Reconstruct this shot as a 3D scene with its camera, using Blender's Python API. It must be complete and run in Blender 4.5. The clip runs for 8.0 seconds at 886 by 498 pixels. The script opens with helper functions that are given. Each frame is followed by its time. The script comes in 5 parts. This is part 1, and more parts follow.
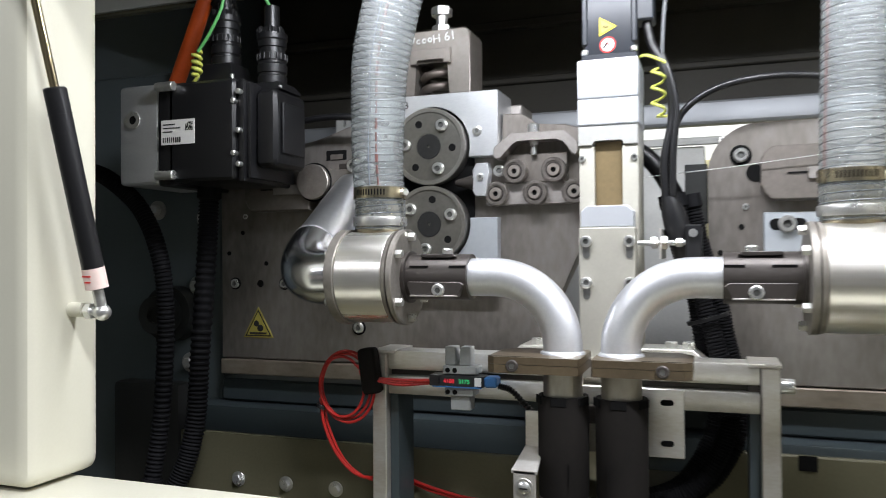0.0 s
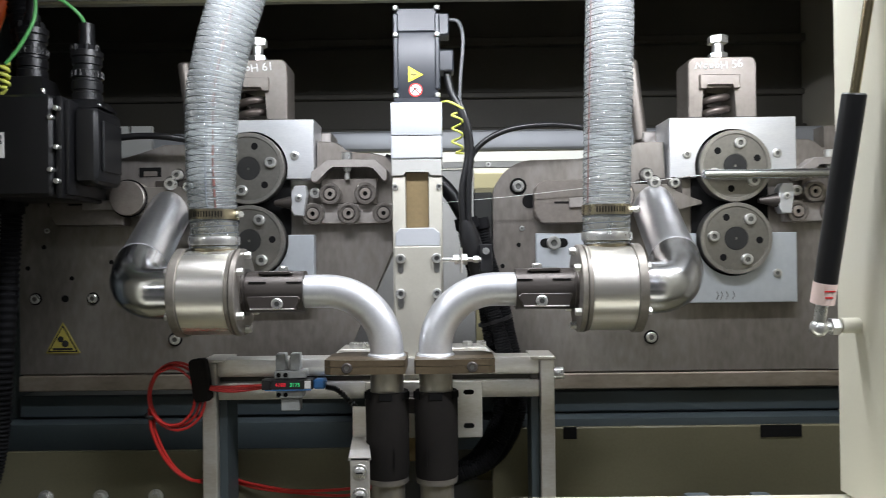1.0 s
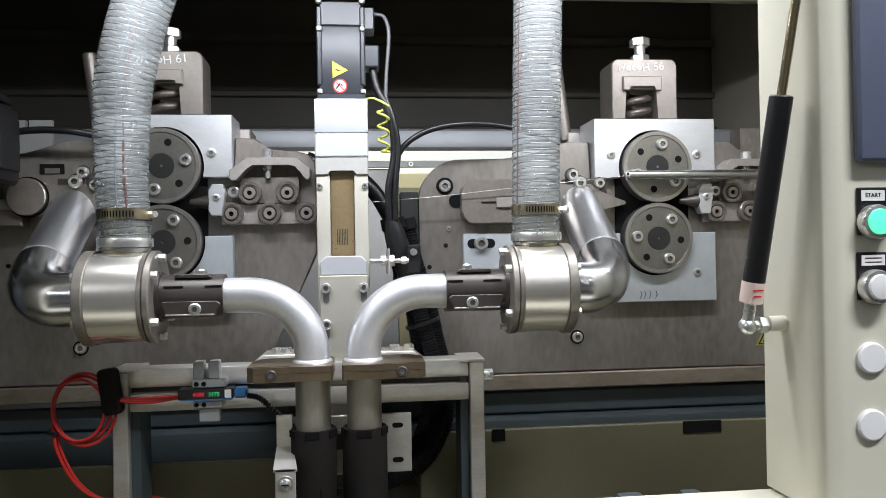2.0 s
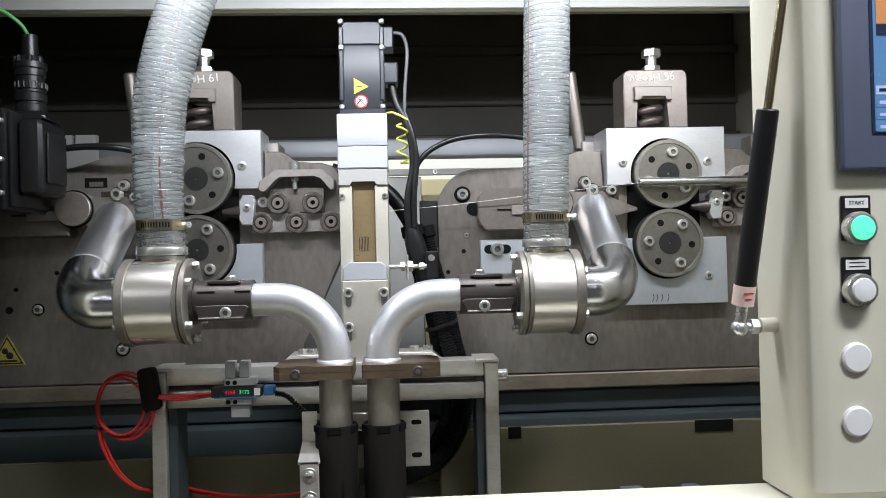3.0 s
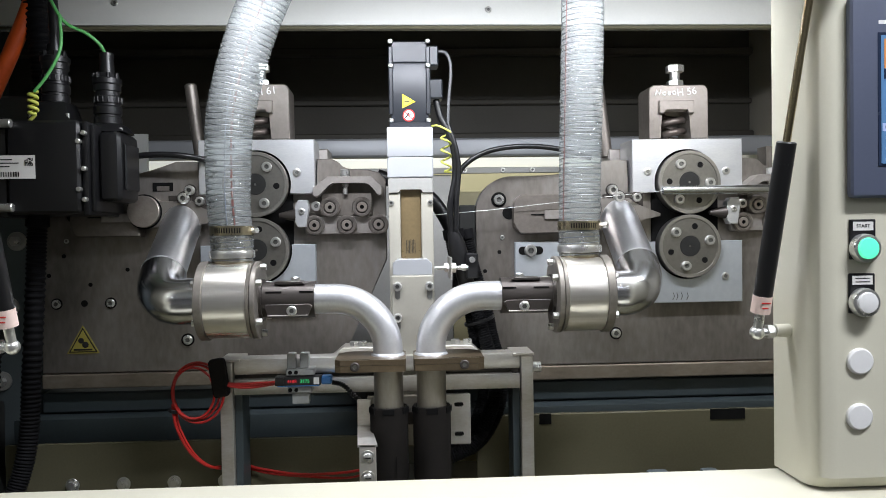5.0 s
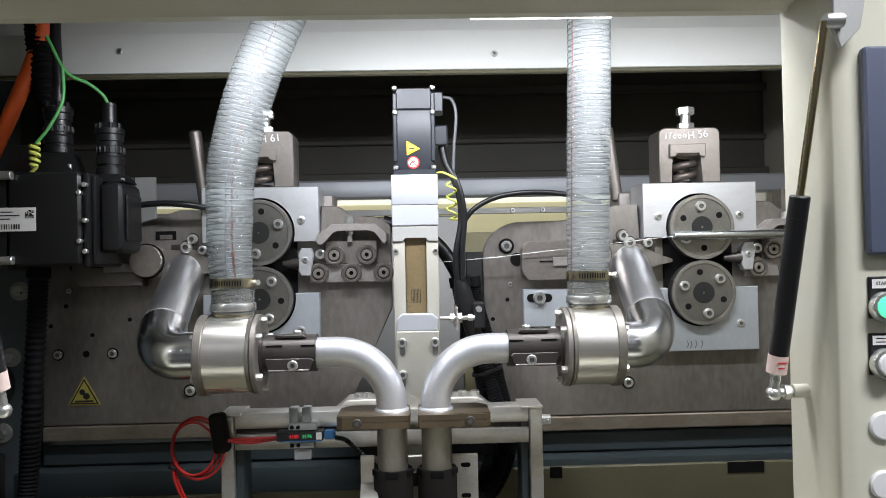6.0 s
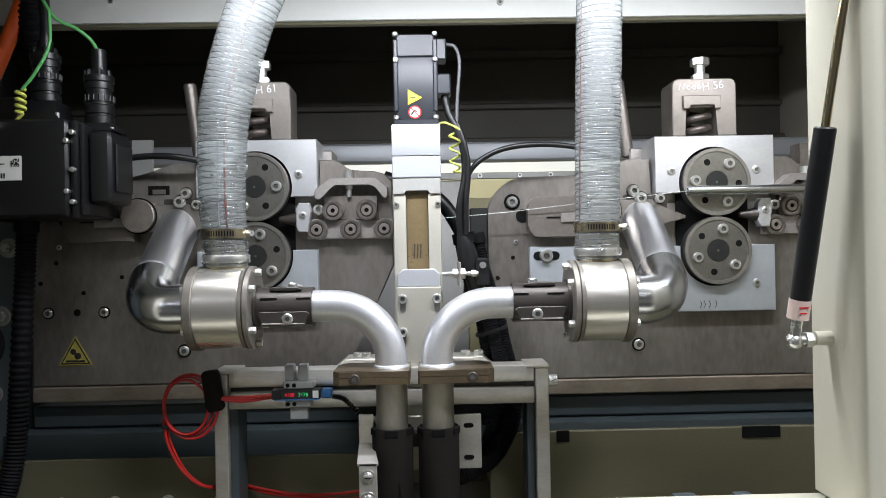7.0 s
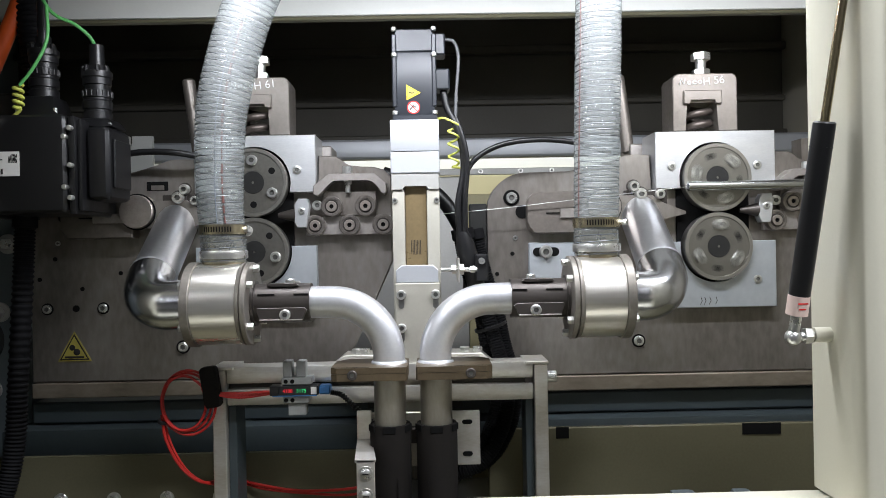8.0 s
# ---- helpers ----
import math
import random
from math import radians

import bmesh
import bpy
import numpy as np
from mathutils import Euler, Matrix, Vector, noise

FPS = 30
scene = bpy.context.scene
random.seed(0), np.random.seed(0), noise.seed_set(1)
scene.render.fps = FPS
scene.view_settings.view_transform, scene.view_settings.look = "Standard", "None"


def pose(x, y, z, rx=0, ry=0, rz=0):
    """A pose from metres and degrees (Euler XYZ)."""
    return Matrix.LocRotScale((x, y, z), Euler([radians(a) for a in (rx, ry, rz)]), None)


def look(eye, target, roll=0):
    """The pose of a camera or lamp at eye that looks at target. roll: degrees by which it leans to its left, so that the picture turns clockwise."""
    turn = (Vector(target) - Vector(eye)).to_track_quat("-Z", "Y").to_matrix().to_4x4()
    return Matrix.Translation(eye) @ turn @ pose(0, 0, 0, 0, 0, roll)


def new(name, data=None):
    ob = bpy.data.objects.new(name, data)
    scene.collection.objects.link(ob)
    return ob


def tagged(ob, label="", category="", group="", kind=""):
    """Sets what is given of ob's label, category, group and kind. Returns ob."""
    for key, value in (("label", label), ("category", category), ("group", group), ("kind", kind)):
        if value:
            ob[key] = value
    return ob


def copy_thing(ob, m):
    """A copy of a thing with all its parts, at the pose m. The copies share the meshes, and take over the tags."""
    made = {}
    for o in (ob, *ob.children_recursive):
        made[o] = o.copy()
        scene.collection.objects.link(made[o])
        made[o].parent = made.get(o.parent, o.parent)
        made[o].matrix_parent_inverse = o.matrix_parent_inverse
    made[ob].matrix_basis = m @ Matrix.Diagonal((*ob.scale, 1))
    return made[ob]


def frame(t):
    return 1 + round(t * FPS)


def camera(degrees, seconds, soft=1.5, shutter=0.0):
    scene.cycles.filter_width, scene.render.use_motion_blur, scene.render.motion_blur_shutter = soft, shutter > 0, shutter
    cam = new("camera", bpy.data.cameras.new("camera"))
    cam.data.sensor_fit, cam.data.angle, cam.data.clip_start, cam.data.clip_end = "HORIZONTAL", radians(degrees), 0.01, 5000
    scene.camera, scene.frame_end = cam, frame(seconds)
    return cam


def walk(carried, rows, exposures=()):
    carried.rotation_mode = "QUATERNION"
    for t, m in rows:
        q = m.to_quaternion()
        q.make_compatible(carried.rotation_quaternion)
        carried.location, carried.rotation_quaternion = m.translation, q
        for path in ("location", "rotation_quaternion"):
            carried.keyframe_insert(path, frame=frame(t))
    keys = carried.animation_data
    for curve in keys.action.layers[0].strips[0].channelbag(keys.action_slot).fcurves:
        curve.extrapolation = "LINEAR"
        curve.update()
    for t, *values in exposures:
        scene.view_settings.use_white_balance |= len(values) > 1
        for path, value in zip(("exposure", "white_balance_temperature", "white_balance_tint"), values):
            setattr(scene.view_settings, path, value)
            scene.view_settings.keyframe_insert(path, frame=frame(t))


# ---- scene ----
cam = camera(60.0, 8.0, soft=0.5, shutter=0.35)
PATH = [
    (0, (0.036, 0.051, 1.389), (-0.633, 1.936, 1.41), -0.4),
    (0.1, (0.030, 0.010, 1.394), (-0.575, 1.916, 1.414), -0.4),
    (0.2, (0.024, -0.031, 1.398), (-0.489, 1.902, 1.418), -0.4),
    (0.3, (0.021, -0.052, 1.3985), (-0.388, 1.906, 1.421), -0.5),
    (0.4, (0.019, -0.067, 1.399), (-0.320, 1.904, 1.424), -0.55),
    (0.5, (0.017, -0.079, 1.399), (-0.265, 1.901, 1.425), -0.6),
    (1, (-0.044, -0.096, 1.412), (-0.052, 1.904, 1.424), -0.7),
    (1.5, (-0.059, -0.08, 1.41), (0.11, 1.913, 1.428), -0.9),
    (2, (-0.061, -0.07, 1.413), (0.154, 1.919, 1.423), -1.0),
    (3.3, (-0.031, -0.164, 1.42), (0.069, 1.833, 1.441), -1.4),
    (3.5, (-0.065, -0.192, 1.432), (0.093, 1.802, 1.439), -1.2),
    (4, (-0.099, -0.236, 1.435), (0.033, 1.759, 1.451), -1.0),
    (5.3, (-0.092, -0.217, 1.481), (-0.006, 1.781, 1.434), -1.0),
    (5.5, (-0.082, -0.208, 1.506), (-0.011, 1.79, 1.47), -1.1),
    (6, (-0.077, -0.202, 1.49), (-0.017, 1.797, 1.522), -1.2),
    (6.5, (-0.073, -0.177, 1.461), (-0.025, 1.822, 1.492), -1.2),
    (7, (-0.067, -0.153, 1.437), (-0.031, 1.847, 1.442), -1.1),
    (7.5, (-0.061, -0.148, 1.434), (-0.032, 1.852, 1.428), -1.1),
    (8, (-0.059, -0.149, 1.436), (-0.034, 1.851, 1.432), -1.1),
]
walk(cam, [(t, look(eye, target, roll)) for t, eye, target, roll in PATH], [(0.0, 0.28), (0.5, 0.12), (1.0, 0.05), (2.0, 0.02), (3.5, -0.04), (8.0, 0.0)])

# ---- world and lights ----
world = bpy.data.worlds.new("hall_air")
scene.world = world
world.use_nodes = True
world.node_tree.nodes["Background"].inputs[0].default_value = (0.80, 0.83, 0.86, 1)
world.node_tree.nodes["Background"].inputs[1].default_value = 0.11


def area_lamp(name, eye, target, sx, sy, watts, colour):
    data = bpy.data.lights.new(name, "AREA")
    data.shape, data.size, data.size_y, data.energy, data.color = "RECTANGLE", sx, sy, watts, colour
    ob = new(name, data)
    ob.matrix_world = look(eye, target)
    return ob


COOL = (0.90, 0.925, 1.0)
for lx, ly, wide, watts in ((1.3, -1.7, 2.2, 10), (0.5, -3.4, 2.2, 10), (-2.6, -2.0, 1.6, 46), (0.80, -0.35, 0.9, 68)):
    area_lamp("hall_lamp", (lx, ly, 3.05), (lx, ly, 0), wide, 0.16, watts, COOL)
area_lamp("cabinet_lamp", (0.06, 0.752, 1.812), (0.06, 0.98, 1.3), 0.95, 0.03, 8.4, COOL)
area_lamp("hall_lamp", (0.0, 2.35, 3.05), (0.0, 2.35, 0), 2.2, 0.25, 75, COOL)


# ---- materials ----
def material(name, colour, rough=0.5, metal=0.0, other=None, scale=6.0, fine=90.0, bump=0.02, stretch=(1, 1, 1), spread=0.12, emit=0.0, clear=0.0, gloss=0.5):
    """Two colours mixed by a broad and a fine noise, with a matching roughness and relief."""
    m = bpy.data.materials.new(name)
    m.use_nodes = True
    nt, bs = m.node_tree, m.node_tree.nodes["Principled BSDF"]
    n = nt.nodes.new
    coord, mapping = n("ShaderNodeTexCoord"), n("ShaderNodeMapping")
    mapping.inputs["Scale"].default_value = stretch
    nt.links.new(coord.outputs["Object"], mapping.inputs["Vector"])
    broad, small = n("ShaderNodeTexNoise"), n("ShaderNodeTexNoise")
    broad.inputs["Scale"].default_value, broad.inputs["Detail"].default_value = scale, 5
    small.inputs["Scale"].default_value, small.inputs["Detail"].default_value = fine, 3
    for node in (broad, small):
        nt.links.new(mapping.outputs[0], node.inputs["Vector"])
    add = n("ShaderNodeMath")
    add.operation = "MULTIPLY_ADD"
    add.inputs[1].default_value = 0.35
    nt.links.new(small.outputs["Fac"], add.inputs[0])
    nt.links.new(broad.outputs["Fac"], add.inputs[2])
    ramp = n("ShaderNodeMapRange")
    ramp.inputs["From Min"].default_value, ramp.inputs["From Max"].default_value = 0.45, 0.9
    nt.links.new(add.outputs[0], ramp.inputs["Value"])
    mix = n("ShaderNodeMix")
    mix.data_type = "RGBA"
    other = other or tuple(c * 0.72 for c in colour)
    mix.inputs[6].default_value, mix.inputs[7].default_value = (*colour, 1), (*other, 1)
    nt.links.new(ramp.outputs[0], mix.inputs[0])
    nt.links.new(mix.outputs[2], bs.inputs["Base Color"])
    rr = n("ShaderNodeMapRange")
    rr.inputs["To Min"].default_value, rr.inputs["To Max"].default_value = max(0.03, rough - spread), min(1, rough + spread)
    nt.links.new(add.outputs[0], rr.inputs["Value"])
    nt.links.new(rr.outputs[0], bs.inputs["Roughness"])
    bs.inputs["Metallic"].default_value = metal
    bs.inputs["Coat Weight"].default_value = clear
    bs.inputs["Specular IOR Level"].default_value = gloss
    if bump:
        b = n("ShaderNodeBump")
        b.inputs["Strength"].default_value, b.inputs["Distance"].default_value = bump * 10, 0.001
        nt.links.new(add.outputs[0], b.inputs["Height"])
        nt.links.new(b.outputs[0], bs.inputs["Normal"])
    if emit:
        bs.inputs["Emission Color"].default_value = (*colour, 1)
        bs.inputs["Emission Strength"].default_value = emit
    return m


def clear_plastic(name, tint, see, rough):
    """Clear hose wall: mostly see-through, milky, with gloss at grazing angles."""
    m = bpy.data.materials.new(name)
    m.use_nodes = True
    nt = m.node_tree
    n, out = nt.nodes.new, nt.nodes["Material Output"]
    bs = nt.nodes["Principled BSDF"]
    bs.inputs["Base Color"].default_value = (*tint, 1)
    bs.inputs["Roughness"].default_value = rough
    bs.inputs["Specular IOR Level"].default_value = 0.9
    noise_node = n("ShaderNodeTexNoise")
    noise_node.inputs["Scale"].default_value = 60
    b = n("ShaderNodeBump")
    b.inputs["Strength"].default_value, b.inputs["Distance"].default_value = 0.5, 0.002
    nt.links.new(noise_node.outputs["Fac"], b.inputs["Height"])
    nt.links.new(b.outputs[0], bs.inputs["Normal"])
    clear, mix = n("ShaderNodeBsdfTransparent"), n("ShaderNodeMixShader")
    clear.inputs[0].default_value = (*[min(1, c * 1.1) for c in tint], 1)
    mix.inputs[0].default_value = see
    nt.links.new(bs.outputs[0], mix.inputs[1])
    nt.links.new(clear.outputs[0], mix.inputs[2])
    nt.links.new(mix.outputs[0], out.inputs[0])
    return m


M = {
    "cream": material("cream_paint", (0.63, 0.61, 0.50), 0.36, 0, (0.59, 0.57, 0.46), 3, 400, 0.012),
    # the cabinet's cream, darkened to stand in for shade on inner faces
    "cream_shaded": material("cream_paint_shaded", (0.42, 0.40, 0.34), 0.5, 0, (0.33, 0.31, 0.26), 4, 300, 0.01),
    "white_paint": material("white_paint", (0.80, 0.81, 0.78), 0.42, 0, (0.74, 0.75, 0.72), 3, 300, 0.01),
    "olive": material("olive_paint", (0.15, 0.14, 0.09), 0.16, 0, (0.115, 0.107, 0.068), 4, 250, 0.006),
    "slate": material("slate_paint", (0.050, 0.064, 0.069), 0.36, 0, (0.036, 0.048, 0.052), 4, 250, 0.008),
    "slate_pale": material("pale_slate_paint", (0.13, 0.155, 0.165), 0.4, 0, (0.10, 0.125, 0.135), 4, 250, 0.008),
    "dark": material("dark_paint", (0.035, 0.036, 0.034), 0.55, 0, (0.025, 0.026, 0.025), 4, 200, 0.01, gloss=0.3),
    "plate": material("ground_steel_plate", (0.37, 0.345, 0.32), 0.37, 0.7, (0.175, 0.155, 0.135), 4.5, 70, 0.006, (1.9, 1, 0.75)),
    "strip": material("stained_steel_strip", (0.36, 0.315, 0.255), 0.42, 0.6, (0.20, 0.165, 0.125), 14, 90, 0.008, (1, 1, 2)),
    "cast": material("worn_tool_steel", (0.47, 0.44, 0.415), 0.42, 0.7, (0.31, 0.285, 0.265), 9, 160, 0.02),
    "roller": material("roller_steel", (0.30, 0.288, 0.262), 0.32, 0.85, (0.21, 0.20, 0.18), 14, 220, 0.015),
    "black_steel": material("blackened_steel", (0.075, 0.066, 0.06), 0.38, 0.5, (0.06, 0.052, 0.047), 12, 200, 0.02),
    "brown_steel": material("browned_steel", (0.20, 0.152, 0.095), 0.30, 0.7, (0.11, 0.085, 0.055), 14, 180, 0.02),
    "block": material("milled_aluminium", (0.74, 0.75, 0.76), 0.38, 0.8, (0.60, 0.61, 0.63), 9, 200, 0.015, (1, 1, 4)),
    "galv": material("galvanised_plate", (0.62, 0.66, 0.70), 0.4, 0.7, (0.52, 0.56, 0.6), 22, 120, 0.01),
    # axial colour bands imitate reflections as well as machining streaks
    "brushed": material("turned_aluminium", (0.94, 0.93, 0.89), 0.27, 0.92, (0.70, 0.66, 0.58), 38, 260, 0.0012, (0.03, 1, 1), 0.07),
    "alu": material("satin_aluminium_tube", (0.74, 0.75, 0.77), 0.42, 0.85, (0.60, 0.61, 0.63), 12, 220, 0.012),
    "chrome": material("polished_steel_tube", (0.78, 0.79, 0.81), 0.2, 1.0, (0.62, 0.63, 0.66), 6, 130, 0.008, spread=0.06),
    "profile": material("anodised_profile", (0.84, 0.83, 0.80), 0.30, 0.75, (0.62, 0.58, 0.50), 9, 120, 0.0, (1, 1, 3)),
    "screw": material("zinc_screw", (0.82, 0.82, 0.80), 0.26, 0.88, (0.64, 0.64, 0.61), 60, 500, 0.0),
    "flange": material("grey_brown_flange", (0.33, 0.305, 0.275), 0.42, 0.7, (0.2, 0.185, 0.16), 12, 200, 0.015),
    "ivory": material("ivory_anodised_body", (0.46, 0.445, 0.385), 0.4, 0.25, (0.40, 0.385, 0.33), 8, 250, 0.01),
    "light_block": material("light_grey_cast_block", (0.52, 0.54, 0.57), 0.4, 0.35, (0.48, 0.50, 0.53), 6, 300, 0.008),
    "mid_grey": material("grey_cast_block", (0.48, 0.48, 0.46), 0.45, 0.4, (0.4, 0.4, 0.38), 8, 250, 0.01),
    "amber": material("amber_cover_strip", (0.30, 0.225, 0.12), 0.25, 0.3, (0.20, 0.15, 0.08), 14, 200, 0.01),
    "servo": material("dark_grey_servo_paint", (0.020, 0.024, 0.031), 0.30, 0.1, (0.025, 0.028, 0.034), 8, 400, 0.012),
    "black": material("black_plastic", (0.009, 0.009, 0.010), 0.33, 0, (0.007, 0.007, 0.008), 12, 400, 0.010, gloss=0.5),
    "rubber": material("matt_black_rubber", (0.012, 0.0112, 0.0105), 0.65, 0, (0.018, 0.016, 0.0145), 14, 250, 0.02, gloss=0.05),
    "red": material("red_cable", (0.46, 0.022, 0.018), 0.36, 0, (0.38, 0.015, 0.012), 30, 200, 0.0),
    "orange": material("orange_cable", (0.85, 0.13, 0.02), 0.45, 0, (0.7, 0.1, 0.015), 30, 200, 0.0),
    "green": material("green_wire", (0.12, 0.45, 0.13), 0.4, 0, (0.09, 0.36, 0.10), 30, 200, 0.0),
    "yellow": material("yellow_sticker", (0.85, 0.68, 0.02), 0.4, 0, (0.78, 0.6, 0.02), 20, 300, 0.0),
    "warn": material("faded_yellow_sticker", (0.40, 0.34, 0.07), 0.45, 0, (0.31, 0.265, 0.055), 25, 300, 0.0),
    "lime": material("yellow_green_wire", (0.66, 0.66, 0.14), 0.4, 0, (0.5, 0.56, 0.1), 30, 200, 0.0),
    "white": material("white_plastic", (0.80, 0.80, 0.79), 0.35, 0, (0.74, 0.74, 0.73), 15, 300, 0.0),
    "paper": material("white_label", (0.78, 0.77, 0.74), 0.5, 0, (0.72, 0.71, 0.68), 25, 300, 0.0),
    "pink": material("pale_pink_label", (0.78, 0.62, 0.56), 0.5, 0, (0.7, 0.54, 0.48), 25, 300, 0.0),
    "signred": material("red_sign_ink", (0.65, 0.03, 0.02), 0.4, 0, (0.55, 0.02, 0.02), 25, 300, 0.0),
    "blue": material("blue_plastic", (0.05, 0.20, 0.46), 0.3, 0, (0.04, 0.16, 0.40), 25, 300, 0.0),
    "terminal": material("grey_terminal_plastic", (0.36, 0.37, 0.36), 0.3, 0, (0.28, 0.29, 0.28), 25, 300, 0.0),
    # chrome tinted gold to hold the warm reflection along the rod
    "gold_glint": material("chrome_rod_gold_glint", (0.76, 0.65, 0.42), 0.13, 1.0, (0.68, 0.56, 0.34), 20, 200, 0.0),
    "ink": material("black_ink", (0.02, 0.02, 0.02), 0.5, 0, (0.03, 0.03, 0.03), 40, 300, 0.0, gloss=0.2),
    "chalk": material("white_marker", (0.85, 0.85, 0.83), 0.6, 0, (0.75, 0.75, 0.73), 60, 500, 0.0),
    "hmi": material("blue_grey_bezel", (0.10, 0.115, 0.17), 0.35, 0, (0.085, 0.10, 0.15), 10, 300, 0.006),
    "socket": material("hex_socket_shade", (0.24, 0.24, 0.23), 0.4, 0.8, (0.16, 0.16, 0.15), 40, 300, 0.0),
    # near-black in place of the shade inside holes, slots and recesses
    "hole": material("hole_shade", (0.01, 0.01, 0.01), 0.8, 0, (0.008, 0.008, 0.008), 40, 300, 0.0, gloss=0.05),
    "spring": material("oiled_spring_steel", (0.16, 0.135, 0.12), 0.35, 0.7, (0.11, 0.09, 0.08), 14, 200, 0.015),
    "led_green": material("green_lamp", (0.10, 0.78, 0.42), 0.25, 0, (0.02, 0.7, 0.28), 20, 200, 0.0, emit=1.1),
    "screen_blue": material("screen_blue", (0.09, 0.20, 0.38), 0.2, 0, (0.08, 0.18, 0.34), 4, 100, 0.0, emit=0.35),
    "screen_orange": material("screen_orange", (0.50, 0.22, 0.09), 0.2, 0, (0.45, 0.2, 0.08), 4, 100, 0.0, emit=0.4),
    "screen_pale": material("screen_pale", (0.45, 0.55, 0.8), 0.2, 0, (0.4, 0.5, 0.75), 4, 100, 0.0, emit=0.12),
    "screen_dark": material("screen_dark", (0.02, 0.03, 0.06), 0.2, 0, (0.02, 0.03, 0.06), 4, 100, 0.0, emit=0.05),
    "digit_red": material("red_digits", (0.8, 0.02, 0.04), 0.3, 0, (0.8, 0.02, 0.04), 4, 100, 0.0, emit=0.4),
    "digit_green": material("green_digits", (0.05, 0.8, 0.25), 0.3, 0, (0.05, 0.8, 0.25), 4, 100, 0.0, emit=0.45),
    "tube": material("lamp_tube", (1.0, 0.99, 0.95), 0.3, 0, (1.0, 0.99, 0.95), 4, 100, 0.0, emit=5.0),
    "hall_wall": material("hall_wall_paint", (0.48, 0.48, 0.47), 0.7, 0, (0.38, 0.38, 0.37), 1, 30, 0.0),
    "hall_floor": material("hall_floor_epoxy", (0.13, 0.13, 0.105), 0.4, 0, (0.09, 0.09, 0.075), 1, 40, 0.0),
    # dark brown that carries the shade of the upper rear and the groove
    "shade_brown": material("brown_shade_tone", (0.095, 0.090, 0.076), 0.45, 0, (0.07, 0.065, 0.055), 4, 200, 0.01, gloss=0.25),
    "yellow_cover": material("yellowed_cream_paint", (0.50, 0.45, 0.26), 0.45, 0, (0.42, 0.38, 0.21), 4, 200, 0.01),
    "guide": material("bright_guide_roller", (0.52, 0.48, 0.44), 0.34, 0.85, (0.36, 0.31, 0.27), 40, 300, 0.02),
    "guide_rim": material("dark_guide_roller", (0.40, 0.37, 0.34), 0.3, 0.85, (0.16, 0.14, 0.125), 40, 300, 0.02),
    "rim": material("worn_roller_rim", (0.46, 0.44, 0.405), 0.3, 0.85, (0.26, 0.25, 0.225), 20, 250, 0.015),
    "tube_worn": material("rubbed_steel_tube", (0.44, 0.42, 0.37), 0.36, 0.85, (0.29, 0.265, 0.22), 16, 220, 0.01, (1, 1, 0.3)),
    "bracket": material("brown_tool_steel", (0.29, 0.26, 0.235), 0.42, 0.7, (0.18, 0.16, 0.14), 9, 160, 0.015),
    "satin": material("satin_steel_tube", (0.74, 0.75, 0.77), 0.3, 0.95, (0.58, 0.59, 0.61), 9, 160, 0.008, spread=0.08),
    "hub": material("oil_black_hub", (0.03, 0.03, 0.029), 0.5, 0.2, (0.02, 0.02, 0.019), 30, 300, 0.02, gloss=0.25),
    "clamp_band": material("brassy_clamp_band", (0.55, 0.49, 0.36), 0.25, 1.0, (0.4, 0.34, 0.22), 30, 300, 0.0),
    "conduit": material("dull_black_conduit", (0.008, 0.008, 0.009), 0.65, 0, (0.006, 0.006, 0.007), 12, 300, 0.01, gloss=0.12),
    "hose": clear_plastic("clear_hose_wall", (0.66, 0.69, 0.69), 0.80, 0.10),
    "grey_sheath": material("grey_cable_sheath", (0.10, 0.105, 0.11), 0.4, 0, (0.08, 0.085, 0.09), 30, 200, 0.0),
    "wire": material("hose_steel_spiral", (0.20, 0.21, 0.215), 0.38, 0.35, (0.14, 0.15, 0.155), 40, 200, 0.0),
    "hosegrey": material("grey_hose_line", (0.10, 0.12, 0.16), 0.4, 0, (0.16, 0.18, 0.2), 40, 200, 0.0),
    "hosepink": material("red_hose_line", (0.15, 0.06, 0.052), 0.45, 0, (0.11, 0.06, 0.05), 40, 200, 0.0),
}


# ---- building helpers ----
def thing(name, label, category, group="", at=(0, 0, 0)):
    ob = new(name)
    ob.location = at
    ob.empty_display_size = 0.02
    return tagged(ob, label, category, group)


def part(name, bm, mat, parent=None, label=""):
    me = bpy.data.meshes.new(name)
    bmesh.ops.recalc_face_normals(bm, faces=bm.faces)
    bm.to_mesh(me)
    bm.free()
    me.materials.append(M[mat])
    me.materials.append(M["socket"])
    me.set_sharp_from_angle(angle=radians(32))
    ob = new(name, me)
    ob.parent = parent
    if parent and not parent.data:
        ob.matrix_parent_inverse = parent.matrix_basis.inverted()
    if label:
        ob["label"] = label
    return ob


def solid(name, bm, mat, label, category, group="", kind=""):
    return tagged(part(name, bm, mat), label, category, group, kind)


def B():
    return bmesh.new()


def box(bm, x0, x1, y0, y1, z0, z1, bev=0.0, seg=1):
    r = bmesh.ops.create_cube(bm, size=1, matrix=Matrix.LocRotScale(((x0 + x1) / 2, (y0 + y1) / 2, (z0 + z1) / 2), None, (abs(x1 - x0), abs(y1 - y0), abs(z1 - z0))))
    if bev:
        edges = list({e for v in r["verts"] for e in v.link_edges})
        bmesh.ops.bevel(bm, geom=edges, offset=bev, segments=seg, affect="EDGES", profile=0.6)
    return bm


